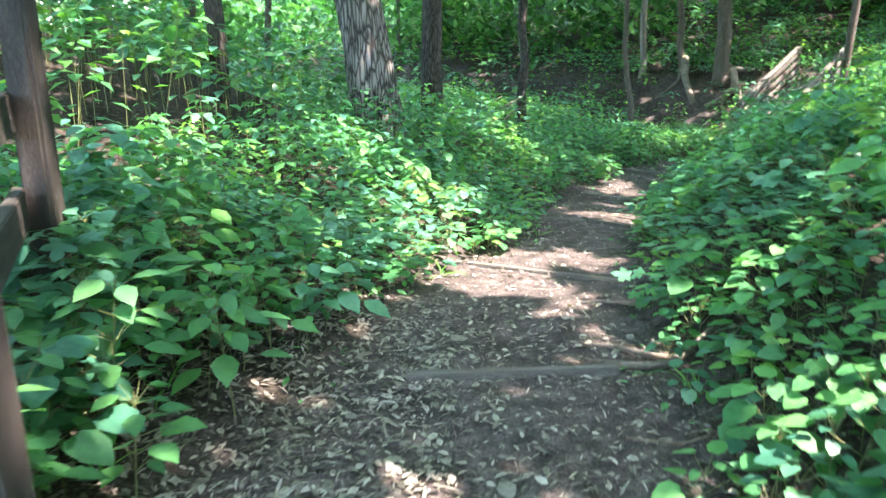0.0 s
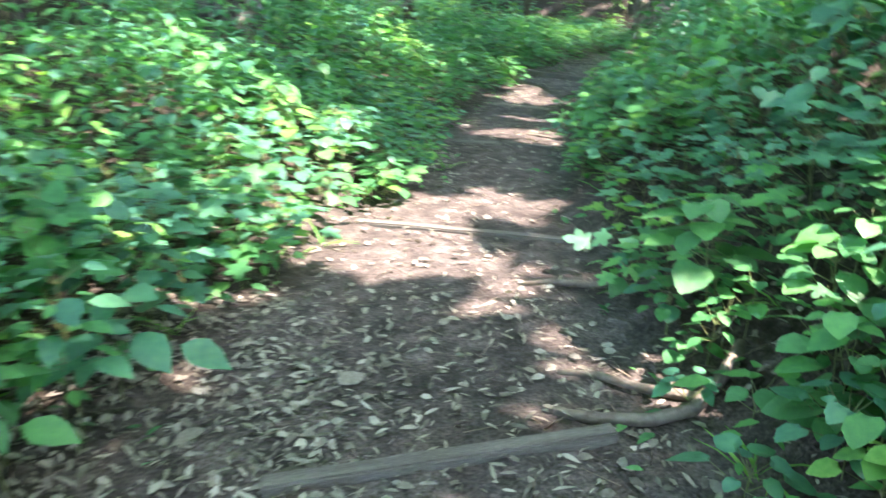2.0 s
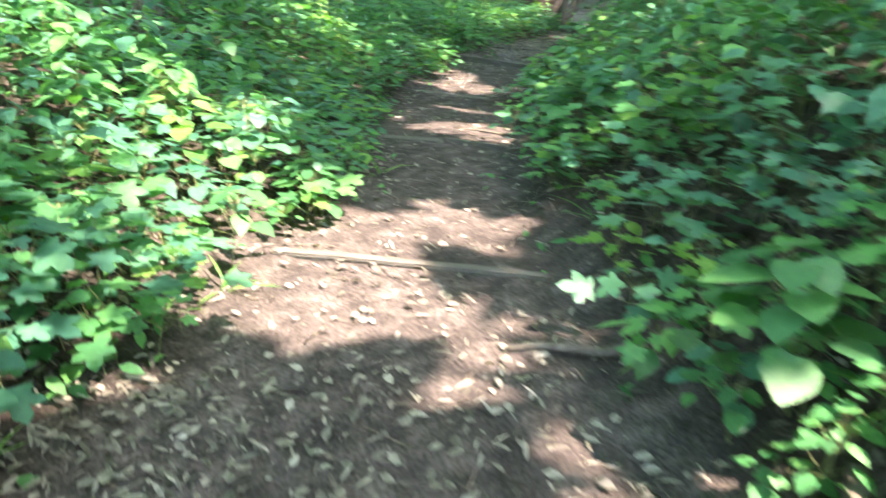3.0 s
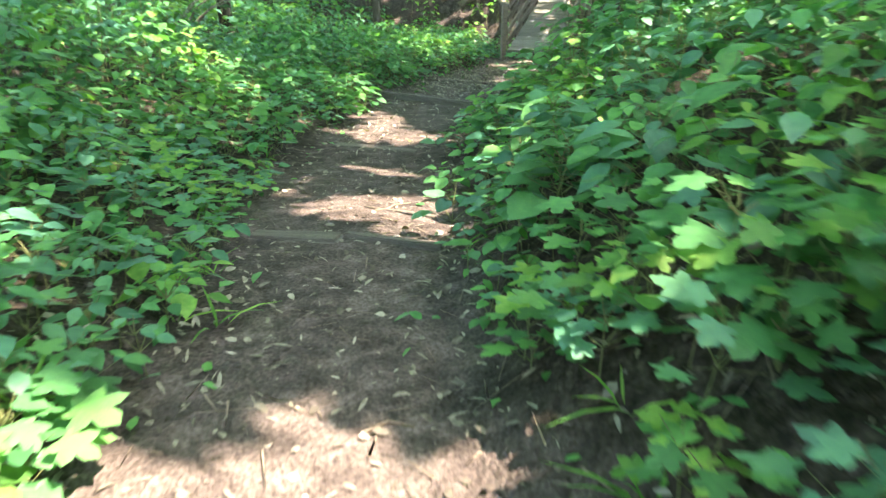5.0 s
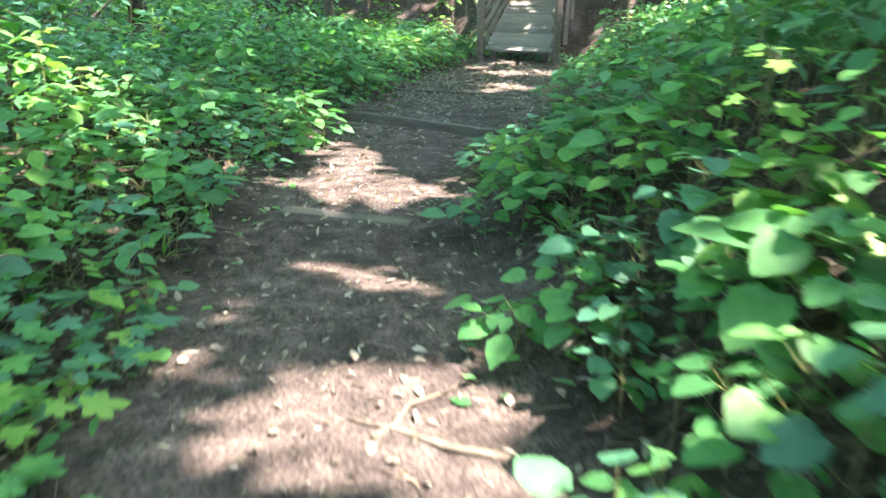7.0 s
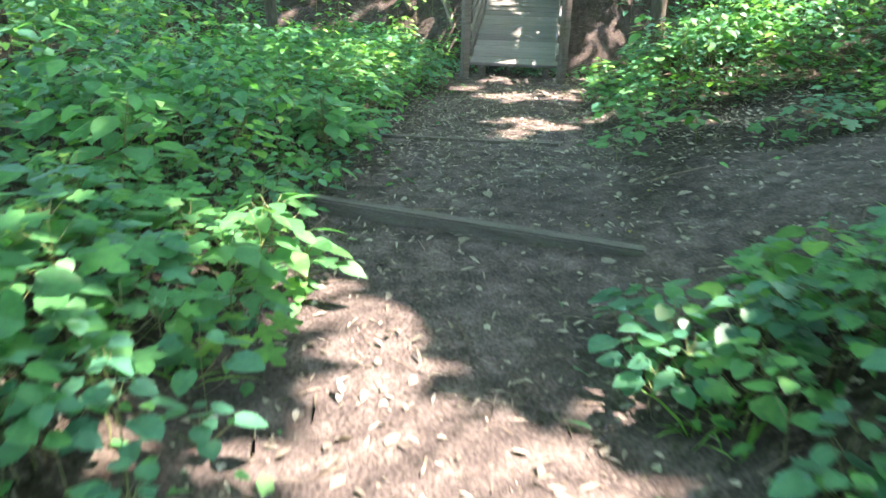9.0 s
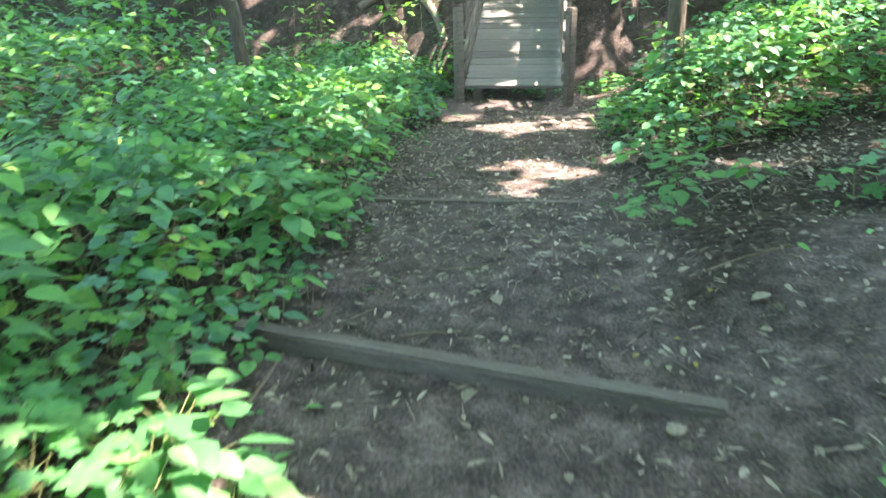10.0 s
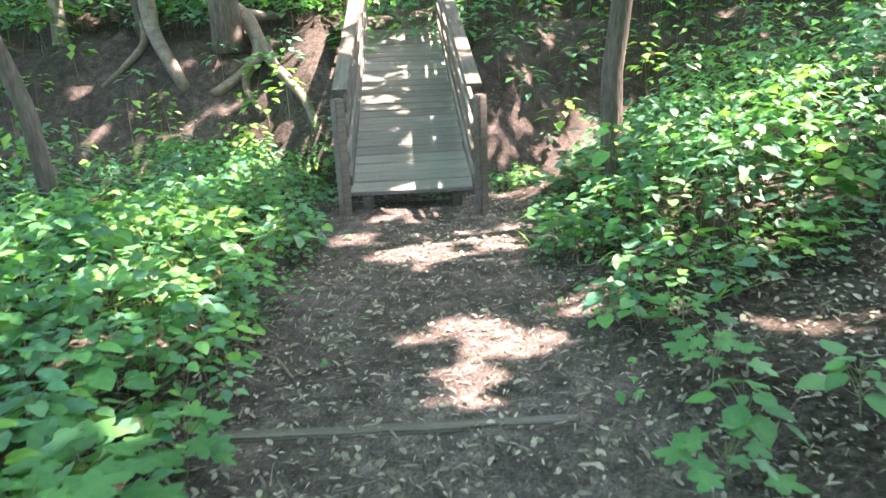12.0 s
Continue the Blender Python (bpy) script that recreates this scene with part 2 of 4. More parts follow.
def lie(x, y):
    """Height of the ground, and how trodden it is."""
    x, y = np.asarray(x, float), np.asarray(y, float)
    d, side, z, w = along(x, y, MAIN)
    out = np.maximum(d - w, 0)
    right = 0.12 * step(0, 0.6, out) * (1 - 0.8 * step(10.5, 12, y) * (1 - step(13.8, 15, y))) + (0.46 - 0.04 * step(6, 8.5, y) - 0.28 * step(9.2, 12.2, y) + 0.06 * step(12.8, 14.0, y)) * np.minimum(out, 7) + 0.12 * np.maximum(out - 7, 0)
    left = 0.05 * step(0, 0.4, out) + (0.22 * np.minimum(out, 3) + 0.33 * np.clip(out - 3, 0, 9) + 0.1 * np.maximum(out - 12, 0)) * (1 - step(11.5, 15.5, y) * 0.85)
    h = z + np.where(side > 0, right, left)
    d2, side2, z2, w2 = along(x, y, SIDE)
    k2 = 1 - step(w2 * 0.5, w2 + 1.5, d2)
    h = h * (1 - k2) + np.minimum(h + 0.1 * step(4.7, 5.7, x), z2) * k2
    # the gully that the bridge spans, and its far bank
    s = (x - DECK_NEAR.x) * AXIS[0] + (y - DECK_NEAR.y) * AXIS[1]
    u = (x - DECK_NEAR.x) * ACROSS[0] + (y - DECK_NEAR.y) * ACROSS[1]
    s = s + 0.5 * (value_noise(u * 0.5 + 9, u * 0 + 2.5) - 0.5) * step(1, 3, s)
    s = s - brink(u)
    floor = -1.18 - 0.25 * step(0.3, 2.2, s)
    bank = floor + 1.95 * step(2.2, 4.8, s + brink(u) * 0.5) + 0.28 * np.maximum(s - 4.6, 0)
    k = step(-0.1, 1.7, s)
    h = h * (1 - k) + np.where(s > 1.2, bank, floor) * k
    under = (1 - step(0.75, 1.35, np.abs(u))) * step(0.3, 1.2, s) * (1 - step(5.3, 5.9, s))
    h = h * (1 - under) + np.minimum(h, -1.02 + 0.237 * s) * under
    beyond = (1 - step(0.6, 1.6, np.abs(u))) * step(5.2, 5.7, s)
    h = h * (1 - beyond) + (0.46 + 0.16 * (s - 5.4)) * beyond
    clods = ((value_noise(x * 2.1, y * 2.1, 41) - 0.5) * 0.26 + (value_noise(x * 6, y * 6, 42) - 0.5) * 0.11) * step(2.2, 3.2, s)
    h = h + clods * (1 - step(5.5, 7.5, s))
    rough = (value_noise(x * 1.1, y * 1.1, 1) - 0.5) * 0.10 + (value_noise(x * 3.3, y * 3.3, 2) - 0.5) * 0.05
    fine = (value_noise(x * 9, y * 9, 3) - 0.5) * 0.02 + (value_noise(x * 21, y * 21, 4) - 0.5) * 0.010
    ragged = (value_noise(x * 2.3, y * 2.3, 5) - 0.5) * 0.5
    on = 1 - step(-0.12, 0.3, d - w + ragged * 0.8)
    on2 = 1 - step(-0.15, 0.3, d2 - w2 + ragged)
    bare = step(0.2, 1.0, s) * (1 - step(4.0, 5.2, s + ragged))
    on = np.maximum(on, (1 - step(0.5, 0.9, np.abs(u) + ragged * 0.4)) * step(5.0, 5.4, s))
    trodden = np.maximum(np.maximum(on, on2), bare * 0.55)
    return h + rough * (1 - 0.7 * np.maximum(on, on2)) + fine, trodden


def height(x, y):
    return float(lie(np.array([x]), np.array([y]))[0][0])


def part(name, bm, mat, parent=None, label="", smooth=False):
    """One bmesh as one object under a thing or a part."""
    me = bpy.data.meshes.new(name)
    bm.to_mesh(me)
    bm.free()
    me.materials.append(mat)
    if smooth:
        me.polygons.foreach_set("use_smooth", [True] * len(me.polygons))
    ob = new(name, me)
    if parent:
        ob.parent = parent
    if label:
        tagged(ob, label)
    return ob


def thing(name, at, label, category, group="", kind=""):
    ob = new(name)
    ob.location = at
    ob.empty_display_size = 0.1
    return tagged(ob, label, category, group, kind)


# ground: one sheet, fine near the trail, out to the horizon
def spaced(a, b, fine):
    mid = np.arange(a, b, fine)
    out = np.cumsum(np.geomspace(fine * 1.5, 90, 34))
    return np.r_[(a - out)[::-1], mid, b + out]


gx, gy = spaced(-7, 15, 0.09), spaced(-3, 26, 0.09)
X, Y = np.meshgrid(gx, gy)
Z, T = lie(X, Y)
far_off = np.hypot(X - 5, Y - 10)
Z = np.where(far_off > 60, Z * np.exp(-(far_off - 60) / 60), Z)
nx, ny = len(gx), len(gy)
idx = np.arange(nx * ny).reshape(ny, nx)
quads = np.stack([idx[:-1, :-1], idx[:-1, 1:], idx[1:, 1:], idx[1:, :-1]], -1).reshape(-1, 4)


def mesh_from(name, verts, faces, mats, slots=None, smooth=False):
    """A mesh out of arrays; faces is a list of arrays of equal-sided faces."""
    me = bpy.data.meshes.new(name)
    me.vertices.add(len(verts))
    me.vertices.foreach_set("co", np.asarray(verts, np.float32).ravel())
    loops = np.concatenate([f.ravel() for f in faces])
    sizes = np.concatenate([np.full(len(f), f.shape[1]) for f in faces])
    me.loops.add(len(loops))
    me.loops.foreach_set("vertex_index", loops.astype(np.int32))
    me.polygons.add(len(sizes))
    me.polygons.foreach_set("loop_start", np.r_[0, np.cumsum(sizes)[:-1]].astype(np.int32))
    for m in mats:
        me.materials.append(m)
    if slots is not None:
        me.polygons.foreach_set("material_index", np.asarray(slots, np.int32))
    if smooth:
        me.polygons.foreach_set("use_smooth", np.ones(len(sizes), bool))
    me.update(calc_edges=True)
    return me


me = mesh_from("ground", np.stack([X, Y, Z], -1).reshape(-1, 3), [quads], [SOIL], smooth=True)
layer = me.attributes.new("trail", "FLOAT", "POINT")
layer.data.foreach_set("value", T.ravel().astype(np.float32))
ground = tagged(new("ground", me), "dark trodden soil trail through woodland leaf mould", "ground", kind="structure")


# ---- leaves ----
def leaf_shape(stations, fold=0.18, droop=0.25):
    """A pointed blade along +y, length 1: stations are (y, half width); folded along the midrib and drooping."""
    v, f3, f4 = [(0, 0, 0)], [], []
    for y, w in stations:
        z = -droop * y * y
        v += [(-w, y - 0.04 * w, z + fold * w), (0, y, z), (w, y - 0.04 * w, z + fold * w)]
    n = len(stations)
    v.append((0, 1, -droop))
    f3 += [(0, 2, 1), (0, 3, 2)]
    for i in range(n - 1):
        a, b = 1 + 3 * i, 4 + 3 * i
        f4 += [(a, a + 1, b + 1, b), (a + 1, a + 2, b + 2, b + 1)]
    a, t = 1 + 3 * (n - 1), 3 * n + 1
    f3 += [(a, a + 1, t), (a + 1, a + 2, t)]
    return np.array(v, float), np.array(f3), np.array(f4)


OVATE = leaf_shape([(0.14, 0.19), (0.38, 0.34), (0.68, 0.25), (0.88, 0.085)], 0.1, 0.22)
ROUND = leaf_shape([(-0.06, 0.24), (0.22, 0.46), (0.6, 0.42), (0.88, 0.17)], 0.1, 0.2)


def palmate(lobes, centre=0.3, droop=0.22):
    """A blade of several pointed lobes spread from its stalk: lobes are (angle, reach), from one side to the other."""
    rim = [(0.0, 0.16)]
    for k, (turn, reach) in enumerate(lobes):
        for off, share in ((-0.34, 0.76), (0.0, 1.0), (0.34, 0.76)):
            rim.append((math.sin(turn + off) * reach * share, centre + math.cos(turn + off) * reach * share))
        if k < len(lobes) - 1:
            mid, low = (turn + lobes[k + 1][0]) / 2, 0.62 * min(reach, lobes[k + 1][1])
            rim.append((math.sin(mid) * low, centre + math.cos(mid) * low))
    v = [(0, centre, 0.0)] + [(x, y, -droop * (x * x + (y - centre) ** 2) + (0.03 if i % 4 == 2 else -0.015)) for i, (x, y) in enumerate(rim)]
    n = len(rim)
    return np.array(v, float), np.array([(0, 1 + (i + 1) % n, 1 + i) for i in range(n)]), np.zeros((0, 4), int)


LOBED = palmate([(-1.95, 0.40), (-1.0, 0.56), (0.0, 0.70), (1.0, 0.56), (1.95, 0.40)])
SMALL = leaf_shape([(0.3, 0.26), (0.68, 0.22)], 0.15, 0.25)
BROAD = leaf_shape([(0.2, 0.26), (0.5, 0.34), (0.82, 0.14)], 0.12, 0.25)
KITE = (np.array([(0, 0, 0), (-0.3, 0.45, 0.03), (0, 0.48, -0.05), (0.3, 0.45, 0.03), (0, 1, -0.2)]), np.array([(0, 2, 1), (0, 3, 2), (1, 2, 4), (2, 3, 4)]), np.zeros((0, 4), int))
SLIVER = leaf_shape([(0.3, 0.1), (0.7, 0.08)], 0.3, 0.15)
NARROW = leaf_shape([(0.3, 0.035), (0.65, 0.03)], 0.3, 0.7)


def leaf_points(shape, pos, yaw, pitch, roll, size):
    """Points of many copies of one blade."""
    v = shape[0][None] * np.asarray(size)[:, None, None]
    cr, sr, cp, sp, cy, sy = np.cos(roll)[:, None], np.sin(roll)[:, None], np.cos(pitch)[:, None], np.sin(pitch)[:, None], np.cos(yaw)[:, None], np.sin(yaw)[:, None]
    x, y, z = v[..., 0] * cr + v[..., 2] * sr, v[..., 1], -v[..., 0] * sr + v[..., 2] * cr
    y, z = y * cp - z * sp, y * sp + z * cp
    x, y = x * cy - y * sy, x * sy + y * cy
    return np.stack([x, y, z], -1) + np.asarray(pos)[:, None, :]


class Foliage:
    """Gathers blades and stalks, then makes them one mesh."""

    def __init__(self):
        self.sets, self.stalks = {}, []

    def add(self, key, shape, pos, yaw, pitch, roll, size):
        self.sets.setdefault(key, [shape, []])[1].append(np.column_stack([pos, yaw, pitch, roll, size]))

    def stalk(self, a, b, r):
        """Stalks from points a to points b, three-sided and tapered."""
        self.stalks.append((np.asarray(a, float), np.asarray(b, float), np.broadcast_to(r, (len(a),)).astype(float)))

    def count(self):
        return sum(len(r) for _, rows in self.sets.values() for r in rows)

    def build(self, name, mats, stem, label, category, kind="stuff", parent=None):
        verts, f3, f4, s3, s4, base = [], [], [], [], [], 0
        for key, (shape, rows) in self.sets.items():
            rows = np.concatenate(rows)
            p = leaf_points(shape, rows[:, :3], rows[:, 3], rows[:, 4], rows[:, 5], rows[:, 6])
            k, n = p.shape[1], len(rows)
            off = base + np.arange(n)[:, None, None] * k
            f3.append((shape[1][None] + off).reshape(-1, 3))
            s3.append(np.full(len(f3[-1]), key[1]))
            if len(shape[2]):
                f4.append((shape[2][None] + off).reshape(-1, 4))
                s4.append(np.full(len(f4[-1]), key[1]))
            verts.append(p.reshape(-1, 3))
            base += n * k
        for a, b, r in self.stalks:
            n = len(a)
            ring = [np.array([math.cos(t), math.sin(t), 0]) for t in (0, 2.1, 4.2)]
            p = np.stack([a + r[:, None] * c for c in ring] + [b + 0.5 * r[:, None] * c for c in ring], 1)
            q = np.array([(0, 1, 4, 3), (1, 2, 5, 4), (2, 0, 3, 5)])
            f4.append((q[None] + base + np.arange(n)[:, None, None] * 6).reshape(-1, 4))
            s4.append(np.full(len(f4[-1]), len(mats)))
            verts.append(p.reshape(-1, 3))
            base += n * 6
        faces, slots = [np.concatenate(f3)], [np.concatenate(s3)]
        if f4:
            faces.append(np.concatenate(f4))
            slots.append(np.concatenate(s4))
        me = mesh_from(name, np.concatenate(verts), faces, [*mats, stem], np.concatenate(slots), smooth=True)
        ob = new(name, me)
        if parent:
            ob.parent = parent
            return ob
        return tagged(ob, label, category, kind=kind)


rng = np.random.default_rng(7)


def plant_leaves(x, y, z, tall, leaf, tiers, spread, slope=-0.12):
    """Blades of one upright herb: whorls round a stem, the lower ones wider. Rows of position, yaw, pitch, roll, size; and stalk ends."""
    rows, a, b = [], [], []
    lean = rng.normal(0, 0.1, 2)
    for k in range(tiers):
        up = (k + 1) / tiers
        hz = tall * (0.35 + 0.65 * up)
        cx, cy = x + lean[0] * hz, y + lean[1] * hz
        n = 4 if k < tiers - 1 else 5
        turn = rng.uniform(0, 6.28)
        reach = spread * (1.15 - 0.75 * up)
        for i in range(n):
            t = turn + 6.283 * i / n + rng.normal(0, 0.25)
            r = reach * rng.uniform(0.6, 1.15)
            size = leaf * rng.uniform(0.6, 1.15) * (1.0 if k < tiers - 1 else 0.75)
            px, py, pz = cx - math.sin(t) * r, cy + math.cos(t) * r, z + hz + 0.25 * r + rng.normal(0, 0.015)
            rows.append((px, py, pz, t, slope + rng.normal(0, 0.17), rng.normal(0, 0.17), size))
            a.append((cx, cy, z + hz - 0.04))
            b.append((px, py, pz))
    a.append((x, y, z - 0.02))
    b.append((x + lean[0] * tall, y + lean[1] * tall, z + tall))
    return np.array(rows), np.array(a), np.array(b)


def cover(x, y):
    """How thick the herbs stand: none on the trail, thick beyond its edge."""
    d, side, _, w = along(x, y, MAIN)
    d2, _, _, w2 = along(x, y, SIDE)
    s = (x - DECK_NEAR.x) * AXIS[0] + (y - DECK_NEAR.y) * AXIS[1]
    u = (x - DECK_NEAR.x) * ACROSS[0] + (y - DECK_NEAR.y) * ACROSS[1]
    d3, _, _, w3 = along(x, y, OPEN)
    edge = np.minimum(np.minimum(d - w, d2 - w2 - 0.15), d3 - w3)
    ragged = (value_noise(x * 1.7, y * 1.7, 8) - 0.5) * 0.5
    apron = np.where((side < 0) & (y > -2), -0.14 * (1 - step(3.9, 4.7, y)), 0)
    s = s - brink(u)
    bare = step(-0.6, 0.2, s) * (1 - step(4.0, 5.0, s + 1.2 * (value_noise(x * 0.9, y * 0.9, 17) - 0.5)))
    bare = bare * (1 - 0.9 * step(2.4, 3.6, u) * step(1.6, 2.4, s)) * (1 - 0.85 * step(5.0, 7.5, -u)) * (1 - 0.8 * step(0.56, 0.64, value_noise(x * 1.5, y * 1.5, 18)))
    return edge + ragged + apron * 1.0, bare, side, s, u


def scatter(x0, x1, y0, y1, spacing):
    """Jittered grid of places."""
    a, b = np.meshgrid(np.arange(x0, x1, spacing), np.arange(y0, y1, spacing))
    a = a.ravel() + rng.uniform(-0.5, 0.5, a.size) * spacing
    b = b.ravel() + rng.uniform(-0.5, 0.5, b.size) * spacing
    return a, b


# ---- undergrowth ----
SHAPES = [("ovate", OVATE), ("round", ROUND), ("lobed", LOBED)]
near_left, near_right, middle, far_herbs = Foliage(), Foliage(), Foliage(), Foliage()
hero_rows = []
px, py = scatter(-5.5, 12, -1.5, 24.5, 0.165)
edge, bare, side, s_, u_ = cover(px, py)
hz = lie(px, py)[0]
kind_noise = value_noise(px * 0.8 + 3, py * 0.8, 11)
tall_noise = value_noise(px * 0.9, py * 0.9, 12)
for x, y, e, b, sd, z, kn, tn in zip(px, py, edge, bare, side, hz, kind_noise, tall_noise):
    if e < 0.02 or e > 2.8 or b > rng.uniform(0.15, 0.5):
        continue
    if e > 1.3 and rng.random() < 0.2 + 0.2 * (e > 2.2):
        continue
    if math.hypot(x + 0.45, y - 1.60) < 0.45:
        continue
    grow = min(1.0, 0.35 + e * 0.75)
    tall = (0.26 + 0.36 * tn) * grow * rng.uniform(0.75, 1.2)
    if sd < 0 and 0.6 < y < 4.6:
        tall = max(tall, 0.38 * rng.uniform(0.7, 1.3)) * 1.25
    if sd < 0 and 6 < y < 14 and e > 1.0:
        tall *= 1.45
    if sd > 0 and 4.5 < y < 10.5 and e > 0.8:
        tall *= 1.35
    if sd > 0 and 12.3 < y < 16.5 and e > 0.4:
        tall *= 1.8
    leaf = 0.128 * rng.uniform(0.6, 1.2) * (0.7 + 0.3 * grow)
    pick = 0 if kn < 0.47 else (1 if kn < 0.66 else 2)
    if sd > 0 and kn < 0.52:
        pick = 1
    if rng.random() < 0.2:
        pick = int(rng.integers(0, 3))
    tiers = 2 if tall < 0.28 else 3
    if sd < 0 and 0.6 < y < 4.6:
        tiers, leaf = 4, leaf * 1.2
    rows, a, c = plant_leaves(x, y, z, tall, leaf * (1.0, 0.9, 1.1)[pick], tiers, leaf * 1.25)
    if e < 0.75 and rng.random() < 0.13 and len(hero_rows) < 46:
        hero_rows.append((x, y, z, rows, a, c, pick))
        continue
    bed = near_left if sd < 0 else near_right
    slot = 1 if (kn * 7 % 1) < 0.42 else (2 if (kn * 13 % 1) < 0.22 else 0)
    shape = SHAPES[pick] if e < 0.7 else (("broad", BROAD) if e < 1.6 else ("small", SMALL))
    bed.add((shape[0], slot), shape[1], rows[:, :3], rows[:, 3], rows[:, 4], rows[:, 5], rows[:, 6])
    bed.stalk(*((a, c) if e < 0.8 else (a[-1:], c[-1:])), 0.0025)

px, py = scatter(-17, 24, -6, 27, 0.36)
qx, qy = scatter(-28, 40, 27, 56, 0.8)
px, py = np.r_[px, qx], np.r_[py, qy]
edge, bare, side, s_, u_ = cover(px, py)
hz = lie(px, py)[0]
tall_noise = value_noise(px * 0.5, py * 0.5, 13)
for x, y, e, b, z, tn, s1 in zip(px, py, edge, bare, hz, tall_noise, s_):
    if e < 2.7 or b > rng.uniform(0.1, 0.4):
        continue
    tall = (0.4 + 0.6 * tn) * rng.uniform(0.7, 1.2) * (1.5 if x < 2 and 6 < y < 17 else 1.0)
    rows, a, c = plant_leaves(x, y, z, tall, (0.2 if y < 27 else 0.32) * rng.uniform(0.8, 1.2), 3, 0.24)
    middle.add(("ovate", int(tn * 9) % 3), KITE, rows[:, :3], rows[:, 3], rows[:, 4], rows[:, 5], rows[:, 6])
    middle.stalk(a[-1:], c[-1:], 0.004)

# low carpet under the taller herbs
n = 42000
qx, qy = rng.uniform(-5, 11, n), rng.uniform(-1.5, 21, n)
qe, qb, qs, _, _ = cover(qx, qy)
keep = (qe > -0.22) & (qe < 2.2) & (qb < 0.3) & (rng.random(n) < np.where(qe < 0.1, 0.16, 0.85))
for bed, on_side in ((near_left, qs < 0), (near_right, qs >= 0)):
    k = keep & on_side
    m = int(k.sum())
    low = lie(qx[k], qy[k])[0] + rng.uniform(0.02, 0.16, m) * np.clip(qe[k] + 0.35, 0.2, 1)
    bed.add(("small", 0), SMALL, np.column_stack([qx[k], qy[k], low]), rng.uniform(0, 6.28, m), rng.normal(-0.1, 0.25, m), rng.normal(0, 0.25, m), rng.uniform(0.04, 0.09, m))
# grass tufts at the edge
n = 900
qx, qy = rng.uniform(-2, 8, n), rng.uniform(0.5, 17, n)
qe = cover(qx, qy)[0]
for x, y in zip(qx[(qe > -0.05) & (qe < 0.35)], qy[(qe > -0.05) & (qe < 0.35)]):
    m = int(rng.integers(4, 9))
    near_left.add(("blade", 2), NARROW, np.column_stack([np.full(m, x) + rng.normal(0, 0.015, m), np.full(m, y) + rng.normal(0, 0.015, m), np.full(m, height(x, y))]), rng.uniform(0, 6.28, m), rng.uniform(0.5, 1.25, m), rng.normal(0, 0.2, m), rng.uniform(0.08, 0.2, m))

MATS = [LEAF, LEAF_BLUE, LEAF_YELLOW]
near_left.build("undergrowth", MATS, STEM, "dense green leafy herbs beside the soil trail", "undergrowth")
near_right.build("undergrowth", MATS, STEM, "dense green round-leaved herbs on the rising bank", "undergrowth")
middle.build("undergrowth", MATS, STEM, "green woodland herbs under the trees", "undergrowth")


def leaf_mesh(name, shape):
    v, f3, f4 = shape
    return mesh_from(name, v, [f3, f4], [LEAF_PART], smooth=True)


HERO = [leaf_mesh("leaf", OVATE), leaf_mesh("leaf", ROUND), leaf_mesh("leaf", LOBED)]
WORDS = ["leafy green herb with pointed oval leaves at the trail edge", "leafy green herb with broad round leaves at the trail edge", "leafy green herb with toothed lobed leaves at the trail edge"]


def tube(points, radii, sides=8, seed=0, ridge=0.0, cap=True):
    """A tapered tube along points, as a bmesh."""
    bm = bmesh.new()
    rings = []
    points = [Vector(p) for p in points]
    for i, (p, r) in enumerate(zip(points, radii)):
        ahead = (points[min(i + 1, len(points) - 1)] - points[max(i - 1, 0)]).normalized()
        across = ahead.cross(Vector((0.3, 0.9, 0.1))).normalized()
        up = across.cross(ahead)
        ring = []
        for k in range(sides):
            t = 2 * math.pi * k / sides
            wob = 1 + ridge * (noise.noise(Vector((k * 1.9 + seed, i * 0.35, seed * 3.1))))
            ring.append(bm.verts.new(p + (across * math.cos(t) + up * math.sin(t)) * r * wob))
        rings.append(ring)
    for a, b in zip(rings[:-1], rings[1:]):
        for k in range(sides):
            bm.faces.new((a[k], a[(k + 1) % sides], b[(k + 1) % sides], b[k]))
    if cap:
        bm.faces.new(rings[0][::-1])
        bm.faces.new(rings[-1])
    return bm


def herb(x, y, z, rows, a, c, pick):
    plant = thing("herb", (x, y, z), WORDS[pick], "plant", "herbs along the trail")
    bm = tube([Vector(a[-1]) - Vector((x, y, z)), Vector(c[-1]) - Vector((x, y, z))], [0.004, 0.002], 5)
    for p, q in zip(a[:-1], c[:-1]):
        twig = tube([Vector(p) - Vector((x, y, z)), Vector(q) - Vector((x, y, z))], [0.002, 0.0012], 4)
        spare = bpy.data.meshes.new("spare")
        twig.to_mesh(spare)
        twig.free()
        bm.from_mesh(spare)
        bpy.data.meshes.remove(spare)
    part("stem", bm, STEM, plant)
    for r in rows:
        ob = new("leaf", HERO[pick])
        ob.parent = plant
        ob.matrix_basis = Matrix.LocRotScale((r[0] - x, r[1] - y, r[2] - z), Euler((r[4], r[5], r[3])), (r[6],) * 3)
    return plant


